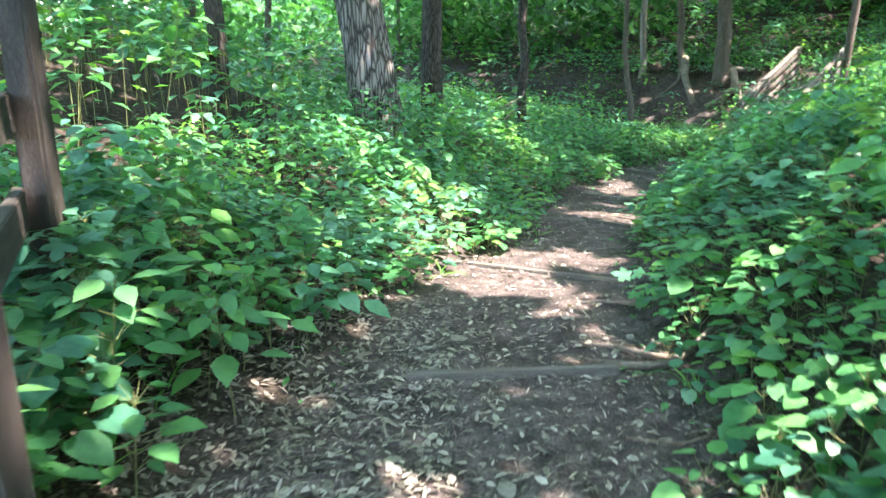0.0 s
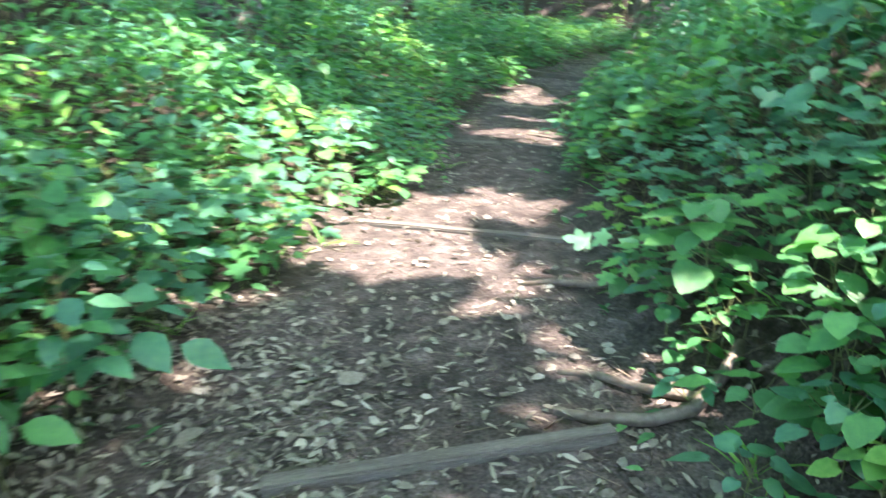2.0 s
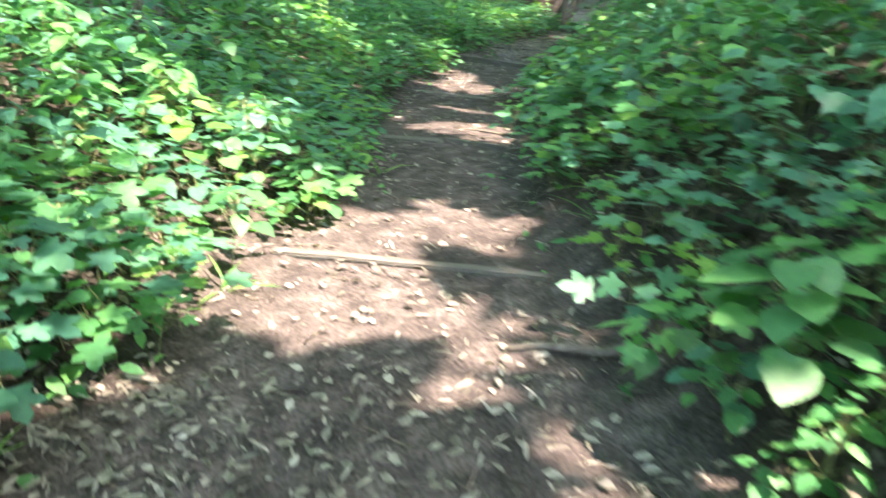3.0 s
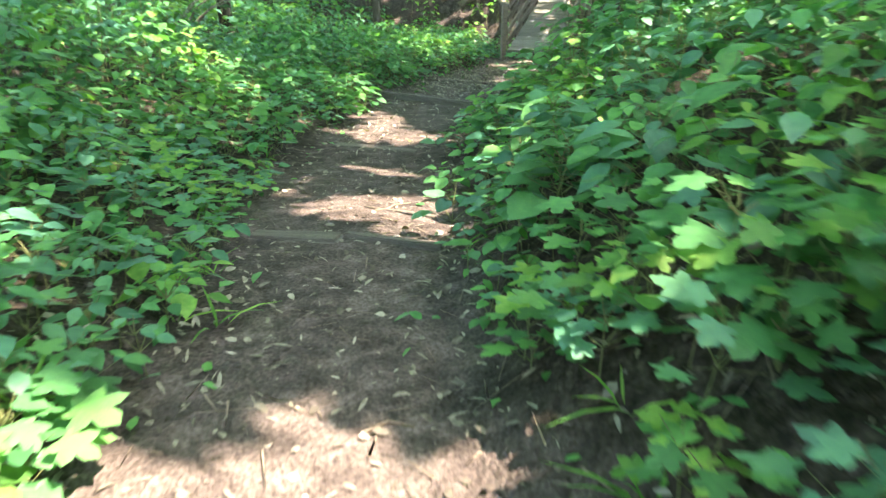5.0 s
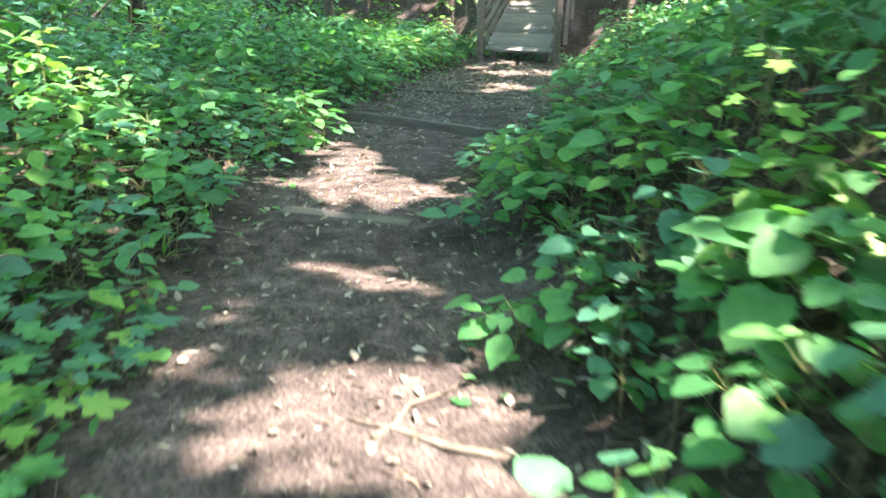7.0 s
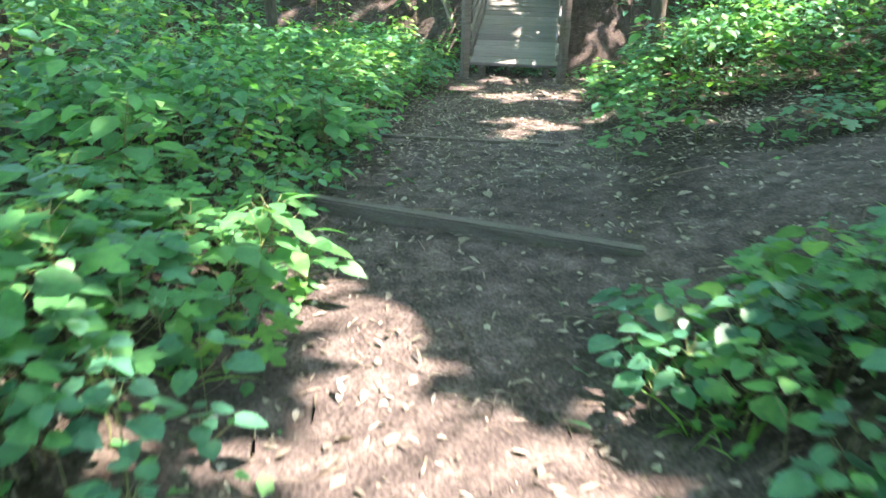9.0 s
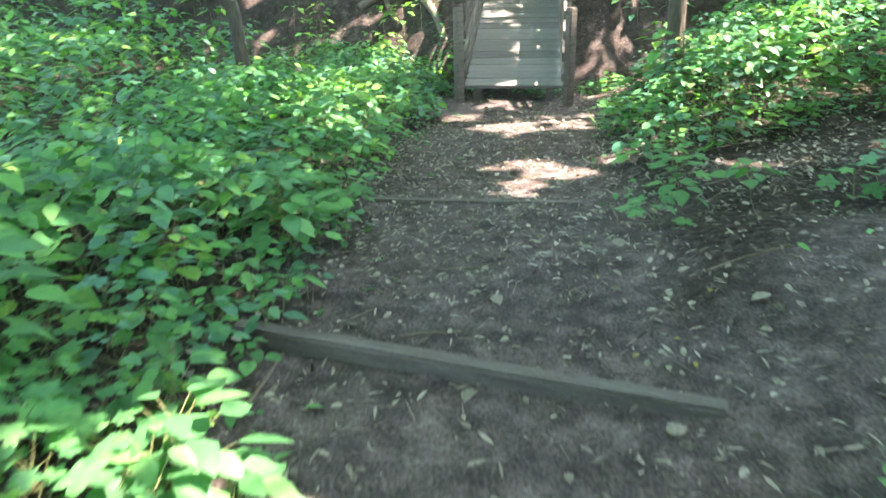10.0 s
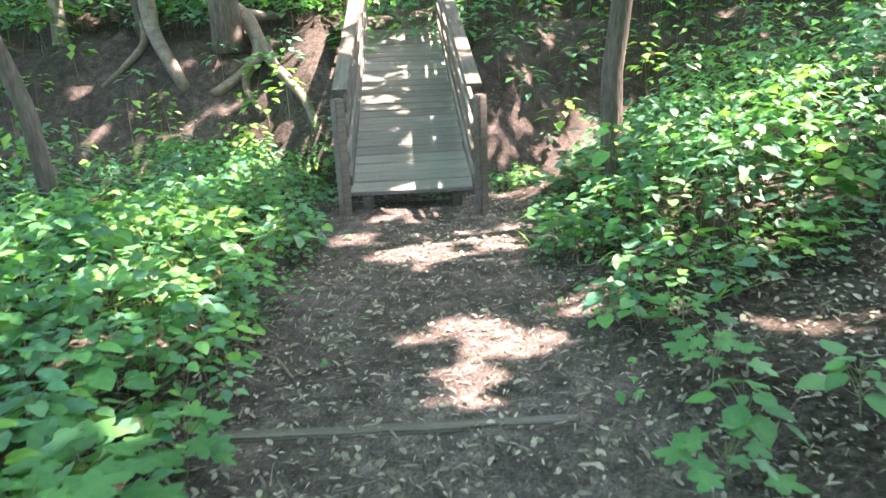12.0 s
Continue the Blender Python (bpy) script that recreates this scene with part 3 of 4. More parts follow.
HERBS_JUNCTION = [(4.05, 14.55, 0.36, 0.19, 2), (4.0, 14.95, 0.34, 0.18, 2), (4.38, 14.82, 0.22, 0.15, 2), (3.85, 14.3, 0.40, 0.18, 2), (5.60, 13.42, 0.16, 0.14, 2), (5.86, 13.50, 0.20, 0.14, 0), (6.15, 13.25, 0.20, 0.13, 0), (2.90, 12.42, 0.36, 0.16, 0), (2.98, 12.30, 0.24, 0.14, 0), (2.40, 13.0, 0.55, 0.17, 0), (1.85, 10.5, 0.32, 0.14, 1), (4.3, 11.25, 0.2, 0.14, 2), (2.12, 5.80, 0.14, 0.12, 2)]
HERBS_EDGE = [(2.34, 5.76, 0.18, 0.12, 2), (0.76, 6.58, 0.24, 0.14, 2), (0.68, 6.42, 0.2, 0.13, 2), (-1.02, 3.06, 0.34, 0.15, 0), (-1.2, 2.95, 0.4, 0.16, 0), (1.55, 3.45, 0.14, 0.11, 1), (-0.85, 2.1, 0.5, 0.12, 0), (-0.70, 2.5, 0.42, 0.12, 0), (-0.85, 2.7, 0.66, 0.15, 0), (-0.58, 3.2, 0.5, 0.14, 0), (-0.52, 3.7, 0.48, 0.13, 0), (-0.95, 3.25, 0.62, 0.15, 0), (2.82, 12.3, 0.34, 0.14, 0)]
HERBS_TRAIL = [(2.62, 12.0, 0.4, 0.14, 0), (2.95, 12.75, 0.3, 0.13, 0), (1.75, 11.6, 0.42, 0.13, 0), (3.75, 13.95, 0.48, 0.16, 0), (6.15, 13.8, 0.22, 0.13, 2), (6.5, 14.15, 0.2, 0.12, 2), (4.35, 11.15, 0.3, 0.14, 2), (3.75, 10.85, 0.26, 0.13, 2), (0.28, 5.85, 0.3, 0.13, 0), (2.0, 6.4, 0.2, 0.12, 2), (2.3, 7.1, 0.42, 0.14, 1), (1.62, 4.25, 0.4, 0.14, 1), (2.75, 8.0, 0.4, 0.14, 1)]
for x, y, tall, leaf, pick in HERBS_JUNCTION + HERBS_EDGE + HERBS_TRAIL:
    z = height(x, y)
    rows, a, c = plant_leaves(x, y, z, tall, leaf, 3 if tall < 0.35 else 5, leaf * 1.0)
    hero_rows.append((x, y, z, rows, a, c, pick))

for row in hero_rows:
    herb(*row)


# ---- timber ----
def beam(name, a, b, wide, thick, mat, parent=None, label="", worn=0.006, cuts=6, twist=0.0):
    """A sawn beam from a to b with softened, slightly uneven edges. Its own frame: x along, z up."""
    a, b = Vector(a), Vector(b)
    length = (b - a).length
    bm = bmesh.new()
    bmesh.ops.create_cube(bm, size=1)
    bmesh.ops.scale(bm, vec=(length, wide, thick), verts=bm.verts)
    lines = [e for e in bm.edges if abs((e.verts[0].co - e.verts[1].co).normalized().x) > 0.9]
    if cuts:
        bmesh.ops.subdivide_edges(bm, edges=lines, cuts=cuts)
    bmesh.ops.bevel(bm, geom=[e for e in bm.edges if len(e.link_faces) == 2 and e.calc_face_angle(0) > 0.5], offset=min(wide, thick) * 0.12, segments=2, affect="EDGES")
    for v in bm.verts:
        v.co += Vector((0, noise.noise(v.co * 5 + a), noise.noise(v.co * 5 + b))) * worn
    x = (b - a).normalized()
    y = Vector((0, 0, 1)).cross(x)
    y = y.normalized() if y.length > 0.05 else Vector((0, 1, 0))
    y = Matrix.Rotation(twist, 3, x) @ y
    m = Matrix((x, y, x.cross(y))).transposed().to_4x4()
    m.translation = (a + b) / 2
    ob = part(name, bm, mat, None, label)
    ob.matrix_basis = m
    if parent:
        ob.parent = parent
        ob.matrix_parent_inverse = Matrix.Translation(parent.location).inverted()
    return ob


def step_log(a, b, wide, thick, proud, label):
    """A timber laid across the trail, sunk in the soil but for its top."""
    za, zb = height(*a), height(*b)
    ob = beam("step_log", (a[0], a[1], za + proud - thick / 2), (b[0], b[1], zb + proud - thick / 2), wide, thick, WOOD, None, "", 0.006, 14)
    return tagged(ob, label, "log", "timber steps across the trail")


step_log((0.08, 3.70), (1.09, 3.76), 0.06, 0.15, 0.035, "grey weathered timber step half sunk in the trail")
step_log((0.45, 5.98), (1.50, 5.47), 0.06, 0.10, 0.018, "thin worn timber edge nearly buried in the trail")
step_log((1.38, 8.28), (1.76, 8.04), 0.12, 0.14, 0.012, "short worn timber step sunk in the dark soil")
step_log((1.79, 8.07), (2.16, 7.78), 0.05, 0.12, 0.03, "thin dark timber edge holding back the soil")
step_log((2.33, 10.81), (2.90, 10.34), 0.12, 0.14, 0.012, "wide pale weathered timber step with split grain")
step_log((3.30, 13.42), (4.52, 12.02), 0.085, 0.16, 0.02, "long grey timber step with a worn top")
step_log((4.56, 15.02), (5.66, 14.08), 0.07, 0.14, 0.02, "dark damp timber step level with the soil")

# ---- bridge ----
bridge = thing("bridge", DECK_NEAR, "weathered grey timber footbridge with post-and-rail sides, rising over a gully", "bridge")
run = (DECK_FAR - DECK_NEAR)
run_flat = Vector((run.x, run.y, 0)).normalized()
out = Vector((run_flat.y, -run_flat.x, 0))
for k in (-1, 1):
    beam("stringer", DECK_NEAR + out * 0.42 * k + Vector((0, 0, -0.13)), DECK_FAR + out * 0.42 * k + Vector((0, 0, -0.13)), 0.09, 0.16, WOOD, bridge)
planks = 27
slope = math.asin(run.z / run.length)
for i in range(planks):
    p = DECK_NEAR + run * ((i + 0.5) / planks)
    q = random.Random(i)
    ob = beam("plank", p - out * (0.56 + q.uniform(-0.012, 0.012)), p + out * (0.56 + q.uniform(-0.012, 0.012)), run.length / planks - 0.006, 0.04, DECK_WOOD, bridge, "", 0.003, 3, slope)
    ob.location.z += q.uniform(-0.003, 0.003) - 0.02
posts = 5
for k in (-1, 1):
    for i in range(posts):
        p = DECK_NEAR + run * (i / (posts - 1)) * 0.97 + out * (0.615 * k) - run_flat * ((0.32 if k > 0 else 0.14) if i == 0 else 0)
        low = height(p.x, p.y) - 0.15 if i in (0, posts - 1) else p.z - 0.35
        beam("post", (p.x, p.y, low), (p.x, p.y, p.z + (0.93 if i else 0.88)), 0.095, 0.095, POST_WOOD, bridge, "", 0.004, 4)
    for up in (0.14, 0.36, 0.58, 0.8):
        o = out * (0.55 * k)
        beam("rail", DECK_NEAR + o + Vector((0, 0, up)) - run_flat * (0.32 if k > 0 else 0.14), DECK_FAR + o + Vector((0, 0, up)), 0.035, 0.095, WOOD, bridge, "", 0.003, 6)

for k in (-1, 1):
    o = out * (0.60 * k) + Vector((0, 0, 0.925))
    beam("handrail", DECK_NEAR + o, DECK_FAR + o, 0.14, 0.035, WOOD, bridge, "", 0.003, 6)

# ---- fence beside the start ----
fence = thing("fence", (-1.3, 3.35, height(-1.3, 3.35)), "dark weathered timber fence with two plank rails", "fence")
far_post, near_post = Vector((-1.30, 3.35, 0)), Vector((-0.585, 1.70, 0))
for p, top in ((far_post, 1.75), (near_post, 1.12)):
    z0 = height(p.x, p.y)
    beam("post", (p.x, p.y, z0 - 0.2), (p.x, p.y, top), 0.11, 0.11, DARK_WOOD, fence, "", 0.004, 5)
for za, zb, t in ((1.24, 1.22, 0.15), (0.88, 0.88, 0.15)):
    beam("rail", (far_post.x - 0.08, far_post.y - 0.02, za), (near_post.x - 0.08, near_post.y - 0.02, zb), 0.05, t, DARK_WOOD, fence, "", 0.004, 6)


# ---- trees ----
CROWNS = []


def tree(x, y, radius, tall, lean=(0.0, 0.0), bark=BARK, flare=1.6, label="", sides=14, limbs=5, ridge=0.12, top=None):
    """A tapered trunk with root flare and limbs; its crown is filled in later from the canopy."""
    z = height(x, y) - 0.12
    t = thing("tree", (x, y, z), label or "woodland tree with grey-brown furrowed bark", "tree", "woodland trees")
    q = random.Random(int(x * 100) * 7 + int(y * 100))
    n = 14
    pts, radii = [], []
    for i in range(n):
        k = (i / (n - 1)) ** 1.5
        hgt = tall * k
        bend = 0.03 * tall * math.sin(k * 3 + q.uniform(0, 6)) * k
        pts.append(Vector((lean[0] * hgt + bend, lean[1] * hgt - bend * 0.5, hgt)))
        radii.append(radius * (1 - 0.62 * k) * (1 + (flare - 1) * math.exp(-hgt / (radius * 1.6 + 0.05))))
    part("trunk", tube(pts, radii, sides, q.uniform(0, 50), ridge), bark, t, smooth=True)
    for i in range(limbs):
        k = 0.5 + 0.5 * i / limbs
        j = min(n - 2, int((n - 1) * k ** 0.66))
        base, a = pts[j], q.uniform(0, 6.28)
        reach = tall * q.uniform(0.16, 0.3)
        bend = [base + Vector((math.cos(a), math.sin(a), 0.35 + 0.5 * s) ) * reach * s for s in (0, 0.35, 0.7, 1.0)]
        r = radii[j] * 0.5
        part("limb", tube(bend, [r, r * 0.7, r * 0.45, r * 0.15], 7, q.uniform(0, 50), 0.1), bark, t, smooth=True)
    CROWNS.append((t, x + lean[0] * tall, y + lean[1] * tall, z + tall, tall))
    return t


tree(-0.52, 10.3, 0.30, 13, (-0.10, 0.0), BARK_RIDGED, 1.45, "large tree with pale deeply furrowed bark", 40, 6, 0.22)
tree(-2.25, 9.2, 0.11, 10, (-0.02, 0.01), BARK_DARK, 1.3, "slender tree with dark smooth bark among herbs")
tree(0.14, 13.4, 0.19, 12, (0.0, 0.02), BARK_DARK)
tree(2.05, 16.9, 0.11, 11, (0.01, 0.02), BARK_DARK)
tree(6.9, 25.4, 0.11, 12, (0.0, 0.01), BARK_PALE, 1.3)
tree(8.52, 16.1, 0.09, 10, (0.0, 0.0), BARK, 1.25, "slender tree with a pale scar down its bark")
tree(5.0, 18.9, 0.075, 10, (-0.08, 0.05), BARK, 1.25, "slender leaning tree with brown bark")
tree(6.7, 10.7, 0.10, 10, (0.10, 0.02), BARK, 1.3, "dark leaning tree on the bank")
root_tree = tree(8.75, 23.4, 0.22, 13, (0.02, 0.05), BARK, 1.3, "tree with exposed roots on an eroded bank", 18)
second = tree(7.95, 24.5, 0.12, 11, (-0.10, 0.06), BARK, 1.3, "tree with an exposed root on an eroded bank", 14)


def bank_root(owner, plan, r0, r1, lift=0.05):
    """A bare root that runs down the bank from its tree."""
    pts = []
    for i, (x, y, up) in enumerate(plan):
        pts.append(Vector((x, y, height(x, y) + up)) - owner.location)
    smooth_pts = []
    for i in range(len(pts) - 1):
        for k in range(4):
            f = k / 4
            a, b, c, d = pts[max(i - 1, 0)], pts[i], pts[i + 1], pts[min(i + 2, len(pts) - 1)]
            smooth_pts.append(0.5 * (2 * b + (c - a) * f + (2 * a - 5 * b + 4 * c - d) * f * f + (3 * b - a - 3 * c + d) * f ** 3))
    smooth_pts.append(pts[-1])
    n = len(smooth_pts)
    part("root", tube(smooth_pts, [r0 + (r1 - r0) * i / (n - 1) for i in range(n)], 9, r0 * 90, 0.2), ROOT, owner, smooth=True)


bank_root(root_tree, [(8.9, 23.45, 0.5), (9.05, 23.4, 0.42), (9.09, 23.2, 0.3), (9.0, 22.97, 0.2), (8.83, 22.9, 0.14), (8.55, 22.9, 0.08), (8.18, 22.95, -0.02)], 0.121, 0.074)
bank_root(root_tree, [(9.0, 23.4, 0.45), (9.07, 22.97, 0.2), (9.03, 22.59, 0.12), (8.9, 21.95, 0.1), (8.92, 21.57, 0.06), (8.84, 21.2, -0.03)], 0.108, 0.047)
bank_root(root_tree, [(8.7, 22.88, 0.12), (8.58, 22.67, 0.09), (8.57, 22.32, -0.02)], 0.061, 0.034)
bank_root(root_tree, [(8.95, 23.45, 0.45), (9.25, 23.5, 0.32), (9.6, 23.8, 0.18), (10.0, 24.1, 0.0)], 0.095, 0.047)
bank_root(second, [(7.98, 24.5, 0.6), (7.92, 24.3, 0.42), (7.84, 23.92, 0.2), (7.86, 23.5, 0.1), (7.92, 23.25, -0.03)], 0.135, 0.081)
bank_root(second, [(7.85, 24.4, 0.3), (7.68, 24.05, 0.15), (7.35, 24.05, 0.07), (7.0, 24.1, -0.02)], 0.068, 0.034)

# roots across the trail
def trail_root(plan, r0, r1):
    pts = [Vector((x, y, height(x, y) + up)) for x, y, up in plan]
    ob = part("trail_root", tube(pts, [r0 + (r1 - r0) * i / (len(pts) - 1) for i in range(len(pts))], 8, r0 * 77, 0.2), ROOT, smooth=True)
    return tagged(ob, "bare brown tree root crossing the dark soil", "root", "roots across the trail")


trail_root([(0.96, 3.92, -0.01), (1.08, 3.84, 0.02), (1.22, 3.80, 0.03), (1.36, 3.81, 0.035), (1.5, 3.9, 0.04), (1.62, 4.02, 0.0)], 0.018, 0.022)
trail_root([(1.05, 4.18, -0.005), (1.16, 4.12, 0.015), (1.28, 4.0, 0.025), (1.38, 3.93, 0.02), (1.44, 3.88, 0.0)], 0.012, 0.02)
trail_root([(1.12, 4.96, 0.0), (1.25, 4.92, 0.02), (1.4, 4.82, 0.025), (1.55, 4.8, 0.0)], 0.012, 0.018)
trail_root([(2.02, 8.62, 0.0), (2.12, 8.52, 0.004), (2.2, 8.38, 0.006), (2.32, 8.30, 0.0)], 0.008, 0.011)

# woods round about
wood_rng = np.random.default_rng(23)
made = 0
while made < 64:
    x, y = wood_rng.uniform(-26, 36), wood_rng.uniform(-12, 52)
    d = along(np.array([x]), np.array([y]), MAIN)[0][0]
    d2 = along(np.array([x]), np.array([y]), SIDE)[0][0]
    s = (x - DECK_NEAR.x) * AXIS[0] + (y - DECK_NEAR.y) * AXIS[1]
    u = (x - DECK_NEAR.x) * ACROSS[0] + (y - DECK_NEAR.y) * ACROSS[1]
    if d < 4.5 or d2 < 2.5 or (abs(u) < 5.5 and -1 < s < 13) or (x < 4 and y < 17 and x > -4) or 0 < s < 6 or (s > 0 and -16 < u < 0 and s < 9):
        continue
    r = wood_rng.uniform(0.07, 0.24)
    tree(x, y, r, wood_rng.uniform(9, 14), tuple(wood_rng.normal(0, 0.04, 2)), (BARK, BARK_PALE)[made % 3 == 0], 1.35, "", 10, 4)
    made += 1

# ---- canopy: crowns out of view, with gaps placed to let sun reach chosen ground ----
# gaps cut in the crowns for each sun patch: place on the ground and radius
GAPS_START = [(0.60, 5.30, 0.24), (0.83, 4.79, 0.14), (0.88, 4.47, 0.10), (0.97, 6.07, 0.14), (1.34, 6.04, 0.16), (0.83, 6.50, 0.10), (1.13, 4.06, 0.12), (0.35, 5.60, 0.26), (1.11, 5.12, 0.12), (0.75, 4.25, 0.03), (0.5, 3.95, 0.02), (0.29, 3.62, 0.05), (0.56, 3.50, 0.06), (0.02, 6.10, 0.40), (-0.30, 6.75, 0.45)]
GAPS_MIDDLE = [(3.10, 12.16, 0.24), (2.72, 12.42, 0.16), (2.42, 9.76, 0.24), (2.46, 8.95, 0.16), (2.05, 8.55, 0.14), (2.12, 8.05, 0.16), (1.30, 6.95, -0.04), (1.10, 6.68, 0.02), (1.48, 6.38, 0.03), (1.80, 6.27, 0.0), (1.64, 9.10, 0.10), (1.67, 8.78, 0.10), (1.86, 8.07, 0.10), (2.55, 8.21, 0.08), (1.61, 9.67, 0.08)]
GAPS_JUNCTION = [(3.00, 11.73, 0.20), (2.72, 11.44, 0.12), (3.10, 11.23, 0.15), (3.13, 11.00, 0.16), (2.72, 10.89, 0.12), (3.16, 10.77, 0.10), (2.96, 10.72, 0.08), (2.25, 11.47, 0.06), (4.54, 12.30, 0.06), (3.88, 12.00, 0.03), (3.56, 11.12, 0.04), (2.37, 10.77, 0.08), (2.95, 11.40, 0.12)]
GAPS_LANDING = [(7.70, 17.58, 0.26), (6.95, 17.23, 0.18), (7.00, 16.75, 0.24), (7.66, 16.44, 0.30), (6.87, 16.12, 0.10), (7.15, 15.85, 0.08), (5.85, 15.20, 0.06), (6.35, 15.30, 0.12), (6.0, 14.70, 0.11), (5.62, 14.55, 0.09), (6.3, 14.70, 0.04)]
GAPS_BANK = [(8.5, 20.9, 0.55), (8.7, 21.7, 0.6), (9.3, 22.5, 0.4), (12.0, 18.5, 0.7), (9.6, 17.6, 0.5), (8.5, 15.3, 0.6), (12.3, 23.4, 0.45), (8.5, 18.7, 0.08), (9.0, 19.2, 0.1), (9.5, 20.2, 0.12), (10.0, 20.6, 0.1), (10.6, 21.5, 0.25), (11.0, 22.1, 0.3)]
GAPS_HERBS = [(6.6, 14.6, 0.12), (7.2, 14.95, 0.18), (6.8, 13.8, 0.14), (7.6, 14.4, 0.18), (7.5, 13.3, 0.15), (1.9, 3.4, 0.3), (2.2, 4.3, 0.35), (1.75, 2.5, 0.25), (-2.9, 7.2, 0.7), (2.9, 5.6, 0.45), (3.7, 8.2, 0.5), (3.3, 6.9, 0.35), (5.6, 17.4, 0.3)]
flat_sun = Vector((to_sun.x, to_sun.y)) / to_sun.z
GAPS = GAPS_START + GAPS_MIDDLE + GAPS_JUNCTION + GAPS_LANDING + GAPS_BANK + GAPS_HERBS
# more gaps, at random, to dapple the bridge deck with sun
dapple = random.Random(61)
for i in range(22):
    p = DECK_NEAR + run * dapple.uniform(0.05, 0.95) + out * dapple.uniform(-0.5, 0.5)
    GAPS.append((p.x - flat_sun.x * (p.z + 0.5), p.y - flat_sun.y * (p.z + 0.5), dapple.uniform(-0.03, 0.07)))
N = 125000
cx, cy = rng.uniform(-13, 26, N), rng.uniform(-14, 34, N)
cz = rng.uniform(6.2, 10.5, N)
shade_x, shade_y = cx - flat_sun.x * (cz + 0.5), cy - flat_sun.y * (cz + 0.5)
# unseen leaves added to shade the trail, the side trail and the bridge
OVER = [MAIN[56:], SIDE, OPEN, np.array([(7.8, 17.8, 0, 0.6), (11.0, 22.1, 0, 0.6)])]
tx, ty = rng.uniform(-2, 13, 90000), rng.uniform(-1, 24, 90000)
over = np.minimum.reduce([along(tx, ty, line)[0] for line in OVER]) < 0.9
tx, ty = tx[over][:15000], ty[over][:15000]
tz = rng.uniform(6.2, 10.5, len(tx))
shade_x, shade_y = np.r_[shade_x, tx], np.r_[shade_y, ty]
cx, cy, cz = np.r_[cx, tx + flat_sun.x * (tz + 0.5)], np.r_[cy, ty + flat_sun.y * (tz + 0.5)], np.r_[cz, tz]
N = len(cx)
keep = np.ones(N, bool)
wob = 0.75 + 0.6 * value_noise(shade_x * 4.5, shade_y * 4.5, 31)
for x, y, r in GAPS:
    keep &= np.hypot(shade_x - x, shade_y - y) > (r + 0.215) * wob
# crowns thinned by noise, more beside the early trail to brighten its herbs
open_ = value_noise(shade_x * 0.8, shade_y * 0.8, 33) * 0.55 + value_noise(shade_x * 2.6, shade_y * 2.6, 34) * 0.45
d_trail = np.minimum.reduce([along(shade_x, shade_y, line)[0] for line in OVER])
keep &= (open_ < np.where((shade_y < 12) & (shade_x > -1.5) & ((shade_y > 3.6) | (shade_x > 0.3)), 0.605, 0.66)) | ((d_trail < 0.85) & (open_ < 0.9))
cx, cy, cz = cx[keep], cy[keep], cz[keep]
owner = np.argmin(np.stack([np.hypot(cx - c[1], cy - c[2]) for c in CROWNS]), 0)
for k, (t, x, y, z, tall) in enumerate(CROWNS):
    mine = owner == k
    f = Foliage()
    n = int(mine.sum())
    if n:
        f.add(("crown", 0), KITE, np.column_stack([cx[mine] - t.location.x, cy[mine] - t.location.y, cz[mine] - t.location.z]), rng.uniform(0, 6.28, n), rng.normal(-0.2, 0.35, n), rng.normal(0, 0.35, n), rng.uniform(0.3, 0.55, n))
    extra = 1100
    a, r = rng.uniform(0, 6.28, extra), 3.0 * np.sqrt(rng.uniform(0, 1, extra))
    far = math.hypot(x - 4, y - 10) > 13
    if far:
        low = 1.6 if math.hypot(x - 4, y - 10) > 17 else 4.5
        f.add(("crown", 0), KITE, np.column_stack([x - t.location.x + np.cos(a) * r, y - t.location.y + np.sin(a) * r, rng.uniform(low, tall, extra)]), rng.uniform(0, 6.28, extra), rng.normal(-0.3, 0.4, extra), rng.normal(0, 0.4, extra), rng.uniform(0.25, 0.45, extra))
    if f.sets:
        f.build("crown", [LEAF_CROWN], STEM, "", "", parent=t)

# understorey of the far woods
shrubs = Foliage()
M = 1150
sx, sy = rng.uniform(-30, 42, M), rng.uniform(-16, 55, M)
sd_ = along(sx, sy, MAIN)[0]
ss = (sx - DECK_NEAR.x) * AXIS[0] + (sy - DECK_NEAR.y) * AXIS[1]
su = (sx - DECK_NEAR.x) * ACROSS[0] + (sy - DECK_NEAR.y) * ACROSS[1]
ok = (sd_ > 6.5) & ((ss < -1) | (ss > 6.5)) & ~((np.abs(su) < 2.2) & (ss < 14)) & ~((sx > -4) & (sx < 4) & (sy < 14) & (sy > 0)) & ~((np.abs(su) < 9) & (ss < 0))
sz = lie(sx, sy)[0]
